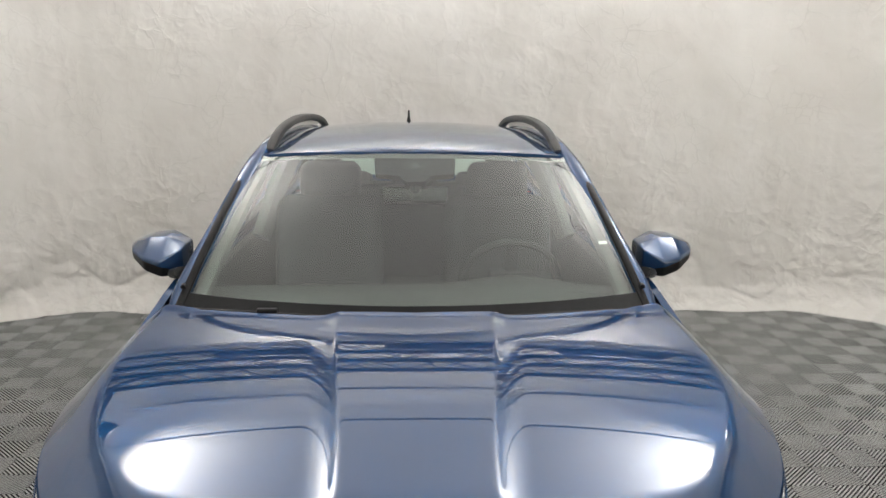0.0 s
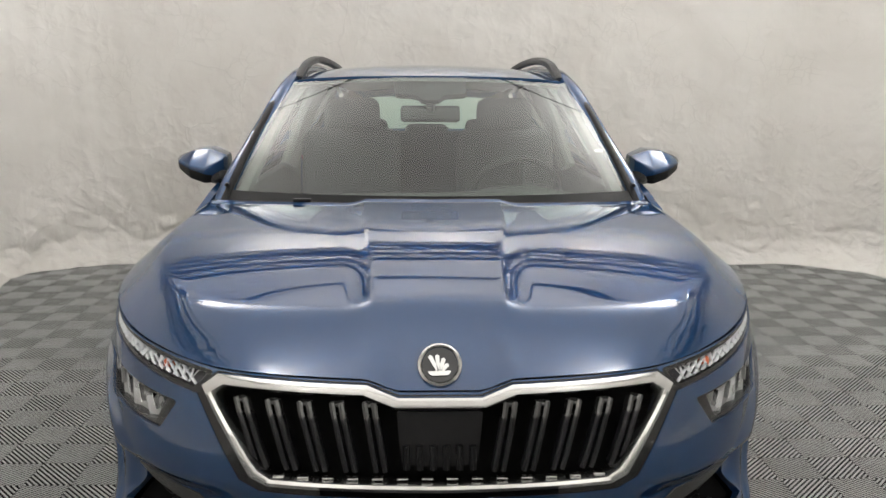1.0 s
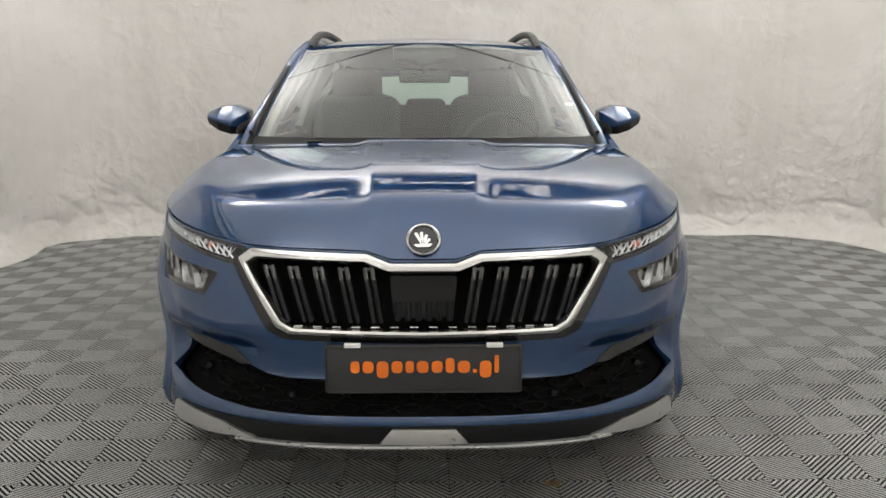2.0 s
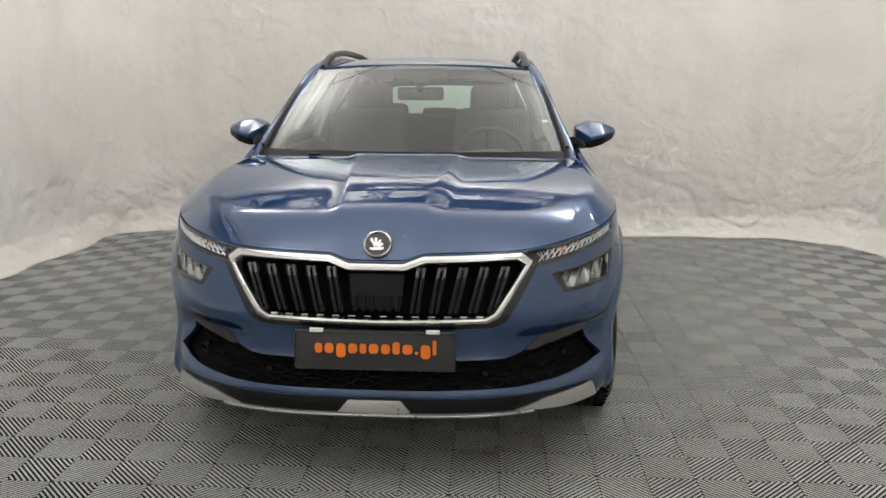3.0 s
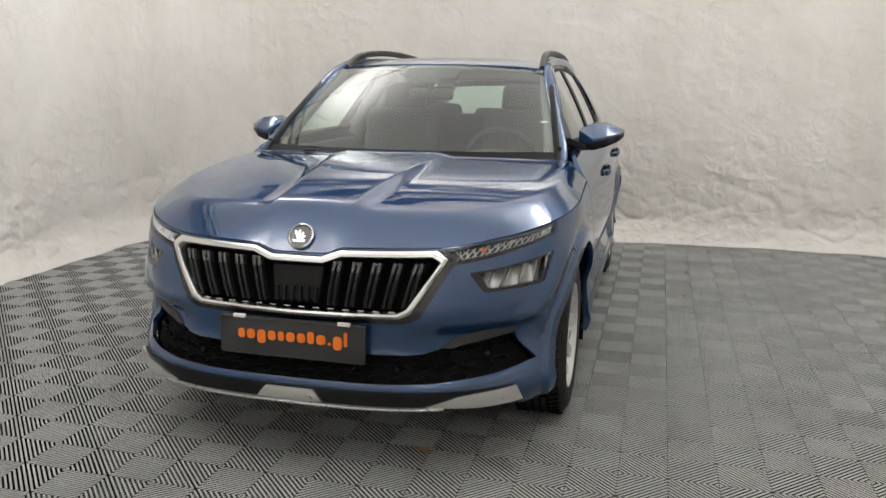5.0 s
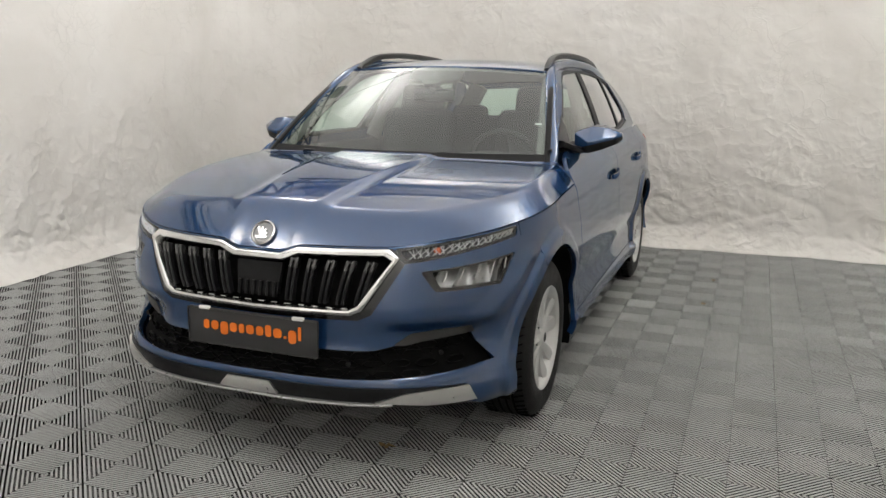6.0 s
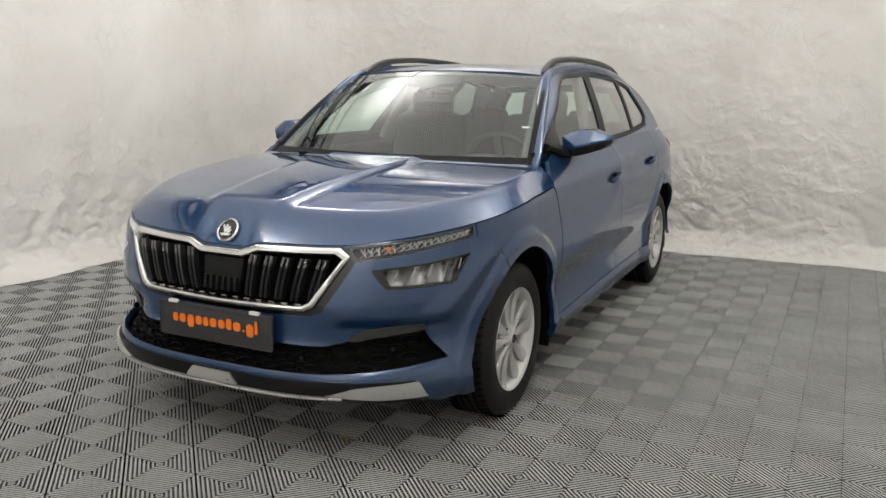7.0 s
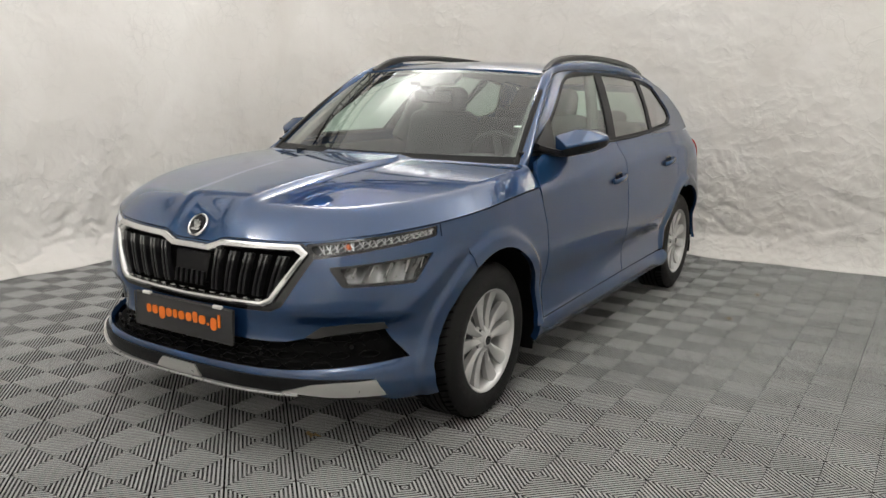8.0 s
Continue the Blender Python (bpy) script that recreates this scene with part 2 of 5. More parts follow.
def part(name, bm, material, parent=None, label="", smooth=True, sharp=38):
    """One mesh object from a bmesh, under its thing or part."""
    me = bpy.data.meshes.new(name)
    bm.to_mesh(me)
    bm.free()
    if smooth:
        me.polygons.foreach_set("use_smooth", [True] * len(me.polygons))
        me.set_sharp_from_angle(angle=radians(sharp))
    me.materials.append(material)
    ob = new(name, me)
    if parent is not None:
        ob.parent = parent
    if label:
        ob["label"] = label
    return ob


def thing(name, label, category, group="", kind=""):
    return tagged(new(name), label, category, group, kind)


def spline(pts, n=6, closed=False):
    """Catmull-Rom through the points, n steps a span."""
    P = [Vector(p) for p in pts]
    out, k = [], len(P)
    for i in range(k if closed else k - 1):
        a, b, c, d = (P[(i + j) % k] if closed else P[min(max(i + j, 0), k - 1)] for j in (-1, 0, 1, 2))
        for s in range(n):
            t = s / n
            out.append(0.5 * (2 * b + (c - a) * t + (2 * a - 5 * b + 4 * c - d) * t * t + (3 * b - a - 3 * c + d) * t**3))
    if not closed:
        out.append(P[-1])
    return out


def rounded(pts, r=0.01, n=3):
    """A polygon with its corners rounded."""
    P, out = [Vector(p) for p in pts], []
    for i, b in enumerate(P):
        a, c = P[i - 1], P[(i + 1) % len(P)]
        da, dc = (a - b), (c - b)
        e = min(r, da.length * 0.45, dc.length * 0.45)
        p, q = b + da.normalized() * e, b + dc.normalized() * e
        for s in range(n + 1):
            t = s / n
            out.append((1 - t) ** 2 * p + 2 * t * (1 - t) * b + t * t * q)
    return out


def inside(p, poly):
    hit, (x, y) = False, p
    for i, (x1, y1) in enumerate(poly):
        x0, y0 = poly[i - 1]
        if (y0 > y) != (y1 > y) and x < (x0 - x1) * (y - y1) / (y0 - y1) + x1:
            hit = not hit
    return hit


def panel_mesh(outline, fn, step=0.05, holes=(), depth=0.012, lift=0.0, back=False):
    """A sheet-metal panel: the outline in the surface's own two measures, less its holes, laid on the surface fn with a turned-in rim."""
    polys = [[tuple(p[:2]) for p in outline]] + [[tuple(p[:2]) for p in h] for h in holes]
    us, vs = [p[0] for p in polys[0]], [p[1] for p in polys[0]]
    u0, u1, v0, v1 = min(us) - 1e-4, max(us) + 1e-4, min(vs) - 1e-4, max(vs) + 1e-4
    su, sv = (step, step) if not isinstance(step, tuple) else step
    nu, nv = max(1, math.ceil((u1 - u0) / su)), max(1, math.ceil((v1 - v0) / sv))
    bm = bmesh.new()
    grid = [[bm.verts.new((u0 + (u1 - u0) * i / nu, v0 + (v1 - v0) * j / nv, 0)) for j in range(nv + 1)] for i in range(nu + 1)]
    for i in range(nu):
        for j in range(nv):
            bm.faces.new((grid[i][j], grid[i + 1][j], grid[i + 1][j + 1], grid[i][j + 1]))
    for poly in polys:
        for k, (bx, by) in enumerate(poly):
            ax, ay = poly[k - 1]
            no = Vector((ay - by, bx - ax, 0))
            if no.length < 1e-7:
                continue
            x0, x1, y0, y1 = min(ax, bx), max(ax, bx), min(ay, by), max(ay, by)
            near = []
            for f in bm.faces:
                xs, ys = [v.co.x for v in f.verts], [v.co.y for v in f.verts]
                if max(xs) >= x0 - 1e-5 and min(xs) <= x1 + 1e-5 and max(ys) >= y0 - 1e-5 and min(ys) <= y1 + 1e-5:
                    near.append(f)
            geom = set(near)
            for f in near:
                geom.update(f.verts)
                geom.update(f.edges)
            bmesh.ops.bisect_plane(bm, geom=list(geom), dist=1e-6, plane_co=(ax, ay, 0), plane_no=no.normalized())
    dead = []
    for f in bm.faces:
        c = f.calc_center_median()
        if not inside((c.x, c.y), polys[0]) or any(inside((c.x, c.y), h) for h in polys[1:]):
            dead.append(f)
    bmesh.ops.delete(bm, geom=dead, context="FACES")
    e = 1e-3
    normals = {}
    for v in bm.verts:
        u, w = v.co.x, v.co.y
        p = fn(u, w)
        n = (fn(u + e, w) - fn(u - e, w)).cross(fn(u, w + e) - fn(u, w - e))
        n = n.normalized() if n.length > 1e-12 else Vector((0, 0, 1))
        if back:
            n.negate()
        normals[v] = n
        v.co = p + n * lift
    if back:
        bmesh.ops.reverse_faces(bm, faces=bm.faces[:])
    if depth:
        rim = [ed for ed in bm.edges if len(ed.link_faces) == 1]
        ret = bmesh.ops.extrude_edge_only(bm, edges=rim)
        made = [g for g in ret["geom"] if isinstance(g, bmesh.types.BMVert)]
        old = {(round(v.co.x, 6), round(v.co.y, 6), round(v.co.z, 6)): n for v, n in normals.items()}
        for v in made:
            n = old.get((round(v.co.x, 6), round(v.co.y, 6), round(v.co.z, 6)))
            if n is not None:
                v.co -= n * depth
    return bm


def tube(path, section, closed=False, ups=None, caps=True):
    """Sweep a section (points across, up) along a path of points; ups: the section's up at each point."""
    bm = bmesh.new()
    P = [Vector(p) for p in path]
    k, rings = len(P), []
    for i, p in enumerate(P):
        a, b = (P[i - 1], P[(i + 1) % k]) if closed else (P[max(i - 1, 0)], P[min(i + 1, k - 1)])
        d = (b - a).normalized()
        up = Vector(ups[i] if ups else (0, 0, 1))
        side = d.cross(up)
        side = side.normalized() if side.length > 1e-6 else Vector((1, 0, 0))
        up = side.cross(d).normalized()
        sec = section(i / max(k - 1, 1)) if callable(section) else section
        rings.append([bm.verts.new(p + side * x + up * y) for x, y in sec])
    m = len(rings[0])
    for i in range(k if closed else k - 1):
        for j in range(m):
            bm.faces.new((rings[i][j], rings[i][(j + 1) % m], rings[(i + 1) % k][(j + 1) % m], rings[(i + 1) % k][j]))
    if caps and not closed:
        bm.faces.new(rings[0][::-1])
        bm.faces.new(rings[-1])
    bmesh.ops.recalc_face_normals(bm, faces=bm.faces[:])
    return bm


def oval(a, b, n=10, p=2.0):
    out = []
    for i in range(n):
        c, s = math.cos(2 * math.pi * i / n), math.sin(2 * math.pi * i / n)
        out.append((a * math.copysign(abs(c) ** (2 / p), c), b * math.copysign(abs(s) ** (2 / p), s)))
    return out


def box(cx, cy, cz, sx, sy, sz, bevel=0.0, seg=2, m=None):
    bm = bmesh.new()
    bmesh.ops.create_cube(bm, size=1)
    bmesh.ops.scale(bm, vec=(sx, sy, sz), verts=bm.verts)
    if bevel:
        bmesh.ops.bevel(bm, geom=bm.edges[:], offset=bevel, segments=seg, profile=0.5, affect="EDGES")
    if m is not None:
        bmesh.ops.transform(bm, matrix=m, verts=bm.verts)
    bmesh.ops.translate(bm, vec=(cx, cy, cz), verts=bm.verts)
    return bm


def lathe(profile, n=48):
    """Turn (radius, along x) round the x axis."""
    bm = bmesh.new()
    rings = [[bm.verts.new((x, r * math.cos(2 * math.pi * i / n), r * math.sin(2 * math.pi * i / n))) for i in range(n)] for r, x in profile]
    for a, b in zip(rings, rings[1:]):
        for i in range(n):
            bm.faces.new((a[i], a[(i + 1) % n], b[(i + 1) % n], b[i]))
    bmesh.ops.recalc_face_normals(bm, faces=bm.faces[:])
    return bm


def smooth01(a, b, x):
    t = min(max((x - a) / (b - a), 0.0), 1.0)
    return t * t * (3 - 2 * t)


def table(xs, ys):
    """A smooth curve through a few stations."""
    pts = list(zip(xs, ys))

    def f(x):
        if x <= xs[0]:
            return ys[0]
        if x >= xs[-1]:
            return ys[-1]
        i = max(k for k in range(len(xs)) if xs[k] <= x)
        i = min(i, len(xs) - 2)
        h = xs[i + 1] - xs[i]
        t = (x - xs[i]) / h
        d = [(ys[k + 1] - ys[k]) / (xs[k + 1] - xs[k]) for k in range(len(xs) - 1)]

        def slope(k):
            if k == 0 or k == len(xs) - 1:
                return d[min(k, len(d) - 1)]
            p, q = d[k - 1], d[k]
            return 0.0 if p * q <= 0 else 2 * p * q / (p + q)

        a, b = slope(i) * h, slope(i + 1) * h
        return (2 * t**3 - 3 * t * t + 1) * ys[i] + (t**3 - 2 * t * t + t) * a + (3 * t * t - 2 * t**3) * ys[i + 1] + (t**3 - t * t) * b

    return f


# ---- the booth: floor, cloth walls, ceiling ----
X0, X1, Y0, Y1, TOP = -3.08, 3.54, -4.6, 4.80, 3.76


def wall_line(r=0.75):
    """The plan of the cloth, rounded at the corners, and its length."""
    pts = []
    for cx, cy, a0 in ((X1 - r, Y0 + r, -90), (X1 - r, Y1 - r, 0), (X0 + r, Y1 - r, 90), (X0 + r, Y0 + r, 180)):
        for i in range(9):
            a = radians(a0 + i * 90 / 8)
            pts.append(Vector((cx + r * math.cos(a), cy + r * math.sin(a))))
    return pts


def cloth_wall():
    line = wall_line()
    dense, total = [], 0.0
    for i, p in enumerate(line):
        q = line[(i + 1) % len(line)]
        k = max(1, int((q - p).length / 0.021))
        dense += [p.lerp(q, s / k) for s in range(k)]
    n = len(dense)
    zs = [TOP * (0.35 * j / 130 + 0.65 * (j / 130) ** 2.2) for j in range(131)]
    verts, faces = [], []
    s = 0.0
    for i, p in enumerate(dense):
        a, b = dense[i - 1], dense[(i + 1) % n]
        t = (b - a).normalized()
        out = Vector((t.y, -t.x))
        s += (p - a).length
        for z in zs:
            low = math.exp(-((z / 0.42) ** 2))
            v = Vector((p.x, p.y, z))
            soft = 0.030 * noise.noise(Vector((p.x * 0.9, p.y * 0.9, z * 0.35)))
            drop = 0.008 * noise.noise(Vector((p.x * 5.0, p.y * 5.0, z * 0.45 + 7)))
            bend = 0.25 * noise.noise(Vector((p.x * 1.7, p.y * 1.7, z * 1.9 + 20)))
            ridge = 1 - abs(noise.noise(Vector((p.x * 2.6 + z * 1.2 + bend, p.y * 2.6 + z * 1.2, z * 3.4 + bend))))
            ridge2 = 1 - abs(noise.noise(Vector((p.x * 5.5 - z * 2.0, p.y * 5.5 - z * 2.0 + bend, z * 6.5 + 11))))
            ridge3 = 1 - abs(noise.noise(Vector((p.x * 10.0 + bend, p.y * 10.0 + z, z * 12.0 + 31))))
            patch = 0.5 + 0.5 * noise.noise(Vector((p.x * 1.1 + 40, p.y * 1.1, z * 1.3)))
            amount = 0.10 + 0.22 * patch + 0.95 * low * (0.4 + 1.2 * patch)
            d = soft + drop + amount * (0.018 * ridge**9 + 0.011 * ridge2**8 + 0.006 * ridge3**6 - 0.006)
            foot = 1 + 0.6 * noise.noise(Vector((p.x * 1.7, p.y * 1.7, 2.0)))
            d -= 0.15 * foot * max(0.0, 1 - z / 0.17) ** 1.6
            d -= 0.022 * math.exp(-(((z - 0.13) / 0.05) ** 2)) * (0.5 + noise.noise(Vector((p.x * 2.2 + 9, p.y * 2.2, 4.0))))
            verts.append((v.x + out.x * d, v.y + out.y * d, max(z + 0.006, 0.004)))
    k = len(zs)
    for i in range(n):
        j = (i + 1) % n
        for h in range(k - 1):
            faces.append((i * k + h, i * k + h + 1, j * k + h + 1, j * k + h))
    me = bpy.data.meshes.new("wall_cloth")
    me.from_pydata(verts, [], faces)
    me.polygons.foreach_set("use_smooth", [True] * len(me.polygons))
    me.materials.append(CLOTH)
    return tagged(new("wall_cloth", me), "creased off-white cloth hung all round as a backdrop", "backdrop", kind="structure")


cloth_wall()

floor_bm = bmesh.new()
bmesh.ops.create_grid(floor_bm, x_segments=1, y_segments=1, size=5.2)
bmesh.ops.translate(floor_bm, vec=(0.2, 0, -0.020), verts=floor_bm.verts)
floor = tagged(part("floor", floor_bm, UNDERLAY_SHADE), "grey ribbed click-tile garage floor", "floor", kind="structure")

ceil_bm = box(0.2, 0, CEILING + 0.05, 10.2, 10.4, 0.1)
tagged(part("ceiling", ceil_bm, HALL, smooth=False), "pale grey hall ceiling", "ceiling", kind="structure")
for nm, args in (("wall_north", (0.2, 5.1, 1.9, 10.2, 0.1, 3.83)), ("wall_south", (0.2, -5.1, 1.9, 10.2, 0.1, 3.83)), ("wall_east", (5.2, 0, 1.9, 0.1, 10.1, 3.83)), ("wall_west", (-4.8, 0, 1.9, 0.1, 10.1, 3.83))):
    tagged(part(nm, box(*args), HALL, smooth=False), "pale grey hall wall behind the cloth", "wall", kind="structure")


def merge(bms):
    out = bmesh.new()
    for b in bms:
        tmp = bpy.data.meshes.new("tmp")
        b.to_mesh(tmp)
        b.free()
        out.from_mesh(tmp)
        bpy.data.meshes.remove(tmp)
    return out


def truss(a, b, gap=0.29):
    """A four-chord lattice beam from a to b."""
    t = thing("truss_beam", "black steel lattice truss carrying the backdrop cloth", "truss", "truss beams")
    A, B = Vector(a), Vector(b)
    d = (B - A).normalized()
    side = d.cross(Vector((0, 0, 1))).normalized()
    up = Vector((0, 0, 1))
    h = gap / 2
    corners = [(-h, -h), (h, -h), (h, h), (-h, h)]
    ring = oval(0.025, 0.025, 8)
    for x, y in corners:
        off = side * x + up * y
        part("chord", tube([A + off, B + off], ring), STEEL, t)
    n = int((B - A).length / gap)
    braces = []
    for f in range(4):
        x0, y0 = corners[f]
        x1, y1 = corners[(f + 1) % 4]
        for i in range(n):
            p = A + (B - A) * (i / n) + side * (x0 if i % 2 else x1) + up * (y0 if i % 2 else y1)
            q = A + (B - A) * ((i + 1) / n) + side * (x1 if i % 2 else x0) + up * (y1 if i % 2 else y0)
            braces.append(tube([p, q], oval(0.011, 0.011, 6), caps=False, ups=[side + up] * 2))
    part("lacing", merge(braces), STEEL, t)


TZ = 3.0
truss((X0 + 0.3, Y1 - 0.34, TZ), (X1 - 0.3, Y1 - 0.34, TZ))
truss((X0 + 0.26, Y0 + 0.4, TZ), (X0 + 0.26, Y1 - 0.5, TZ))
truss((X1 - 0.26, Y0 + 0.4, TZ), (X1 - 0.26, Y1 - 0.5, TZ))


def flood(lx, ly, spot):
    """A flood lamp's housing on its bracket, open towards its aim."""
    t = thing("flood_lamp_housing", "black flood lamp on the truss, aimed at ceiling" if spot[2] > 3 else "black flood lamp added on the truss as unseen fill, aimed at the cloth", "lamp", "flood lamps")
    tray = [box(0, 0, 0.05, 0.24, 0.24, 0.05, 0.01)]
    for dx, dy, w, d in ((0.11, 0, 0.02, 0.24), (-0.11, 0, 0.02, 0.24), (0, 0.11, 0.20, 0.02), (0, -0.11, 0.20, 0.02)):
        tray.append(box(dx, dy, -0.035, w, d, 0.13))
    bm = merge(tray)
    bmesh.ops.transform(bm, matrix=look((lx, ly, LAMP_Z), spot), verts=bm.verts)
    part("tray", bm, STEEL, t, smooth=False)
    side = X0 + 0.26 if lx < 0 else X1 - 0.26
    part("bracket", tube([(side, ly, TZ + 0.13), (side, ly, LAMP_Z - 0.10), (lx, ly, LAMP_Z - 0.05)], oval(0.02, 0.02, 8), ups=[(0, 1, 0)] * 3), STEEL, t)


for (lx, ly), spot, watts in LAMPS:
    flood(lx, ly, spot)


def bar_lamp(x, y):
    """A long strip lamp hung under the truss, aimed at the wall behind."""
    t = thing("bar_lamp", "long black strip lamp under the truss, lighting the wall", "lamp", "strip lamps")
    part("body", box(x, y, TZ - 0.235, 0.95, 0.09, 0.07, 0.012), STEEL, t)
    for dx in (-0.3, 0.3):
        part("clamp", tube([(x + dx, y, TZ - 0.21), (x + dx, y, TZ - 0.13)], oval(0.012, 0.012, 8), ups=[(0, 1, 0)] * 2), STEEL, t)


for lx, ly in BARS:
    bar_lamp(lx, ly)
rail = tagged(part("curtain_rail", tube([(0.23 + (p.x - 0.23) * 0.975, 0.1 + (p.y - 0.1) * 0.98, 3.22) for p in wall_line()], oval(0.022, 0.022, 8), closed=True), STEEL), "dark rail that the cloth hangs from", "rail", kind="structure")

batten = thing("ceiling_batten", "thin dark pipe hung across the booth between the trusses", "pipe")
part("pipe", tube([(X0 + 0.2, 3.15, 3.22), (X1 - 0.2, 3.15, 3.22)], oval(0.009, 0.009, 8), ups=[(0, 1, 0)] * 2), STEEL, batten)


# ---- the car: shapes of its surfaces (front at y = 0, wheels on z = 0) ----
W, FL, RL, YS = 0.8965, 1.0, 1.04, 3.2
AXF, AXR, HUBZ, ARCH = 0.84, 3.491, 0.322, 0.386


def plan_curve():
    xs, ys = [], []
    for i in range(241):
        th = (i / 240) ** 1.6 * math.pi / 2
        xs.append(W * math.sin(th) ** (2 / 3.0))
        ys.append(FL - FL * max(math.cos(th), 0) ** (2 / 2.7))
    for i in range(1, 60):
        xs.append(W)
        ys.append(FL + (YS - FL) * i / 60)
    for i in range(121):
        th = (1 - i / 120) * math.pi / 2
        xs.append(W * math.sin(th) ** (2 / 5.0))
        ys.append(YS + RL * max(math.cos(th), 0) ** (2 / 4.5))
    xs, ys = np.array(xs), np.array(ys)
    s = np.r_[0, np.cumsum(np.hypot(np.diff(xs), np.diff(ys)))]
    return s, xs, ys


PS, PX, PY = plan_curve()
even = np.linspace(0, PS[-1], 900)
EX, EY = np.interp(even, PS, PX), np.interp(even, PS, PY)
TX, TY = np.gradient(EX), np.gradient(EY)
TL = np.hypot(TX, TY)
NX, NY = TY / TL, -TX / TL
S_END = float(PS[-1])

nose = table([0.16, 0.20, 0.25, 0.29, 0.335, 0.40, 0.48, 0.56, 0.66, 0.75, 0.82, 0.90], [0.12, 0.06, 0.008, -0.003, -0.002, 0.030, 0.042, 0.045, 0.060, 0.080, 0.115, 0.20])
tailin = table([0.2, 0.35, 0.6, 0.8, 1.0, 1.1], [0.08, 0.01, 0.0, 0.015, 0.04, 0.07])
inset = table([0.18, 0.25, 0.29, 0.33, 0.45, 0.56, 0.62, 0.70, 0.80, 0.875, 0.90, 0.93, 0.97, 1.01, 1.06], [0.060, 0.014, 0.006, 0.018, 0.030, 0.006, 0.0, 0.005, 0.016, 0.027, 0.037, 0.058, 0.084, 0.108, 0.132])


def sx(x):
    """Way along the plan to a half-width x on the nose."""
    return float(np.interp(x, PX[:241], PS[:241]))


def sy(y):
    """Way along the plan to a station y on the flank."""
    return float(np.interp(y, PY, PS))


FOLD_A, FOLD_B = sx(0.765), sx(0.822)


def S(s, z):
    """The lower body: s along the plan from the nose's middle, to the car's left if positive."""
    a = min(abs(s), S_END)
    x, y = float(np.interp(a, even, EX)), float(np.interp(a, even, EY))
    nx, ny = float(np.interp(a, even, NX)), float(np.interp(a, even, NY))
    wf, wr = max(0.0, 1 - y / FL), max(0.0, (y - YS) / RL)
    rise = 0.06 * smooth01(1.2, 2.5, y) * smooth01(0.55, 0.85, z)
    d = inset(z - rise) * (1 - 0.75 * wf)
    d += 0.036 * min(1.0, max(0.0, (0.545 - z) / 0.05)) * smooth01(0.33, 0.42, z) * smooth01(0.36, 0.55, x) * smooth01(FOLD_A + 0.10, FOLD_A - 0.02, a)
    fold = FOLD_A + (FOLD_B - FOLD_A) * (z - 0.538) / 0.105
    d -= 0.016 * max(0.0, 1 - abs(a - fold) / 0.11) * smooth01(0.47, 0.545, z) * smooth01(0.78, 0.70, z)
    for ay in (AXF, AXR):
        r = math.hypot(y - ay, z - HUBZ)
        d -= 0.016 * smooth01(0.460, 0.438, r) * smooth01(0.30, 0.36, r)
    y2 = y + nose(z) * wf - tailin(z) * wr
    sg = 1 if s >= 0 else -1
    return Vector((sg * (x - nx * d), y2 - ny * d, z))


def side_x(y, z):
    t = z - 1.0
    return 0.795 - 0.42 * t - 0.30 * t * t - 0.06 * smooth01(2.8, 4.2, y) - 0.060 * smooth01(2.1, 1.3, y)


def flank(sg):
    """The upper side: glass and pillars, from (y, z)."""
    return lambda y, z: Vector((sg * side_x(y, z), y, z))


def shield(u, v):
    """The windscreen; u across from -1 to 1, v up from 0 to 1."""
    xb, yb, zb = 0.708 * u, 1.13 + 0.17 * u * u, 0.985
    xt, yt, zt = 0.574 * u, 1.800 + 0.10 * u * u, 1.417 - 0.022 * u * u
    k = math.sin(math.pi * v)
    return Vector((xb + (xt - xb) * v, yb + (yt - yb) * v - 0.010 * k, zb + (zt - zb) * v + 0.018 * k))


roof_c = table([1.78, 1.95, 2.2, 2.6, 3.0, 3.5, 3.9, 4.05], [1.418, 1.447, 1.468, 1.478, 1.470, 1.438, 1.390, 1.365])


def roof_at(x, y):
    r = abs(x) / 0.57
    return Vector((x, y, roof_c(y) - 0.030 * r * r - 0.012 * r**6))


def edge_z(s):
    return EDGE_Z(abs(s))


EDGE_Z = table([0, sx(0.085), sx(0.16), sx(0.478), sx(0.65), sy(0.40), sy(0.8), sy(1.28)], [0.763, 0.763, 0.784, 0.792, 0.815, 0.846, 0.879, 0.908])
edge_pts = np.array([S(s, EDGE_Z(s)) for s in np.linspace(0, sy(1.30), 260)])
edge_n = np.stack([np.gradient(edge_pts[:, 1]), -np.gradient(edge_pts[:, 0])], 1)
edge_n /= np.linalg.norm(edge_n, axis=1)[:, None]
hood_c = table([0.05, 0.3, 0.6, 0.9, 1.12, 1.35], [0.872, 0.916, 0.962, 0.990, 1.003, 1.012])


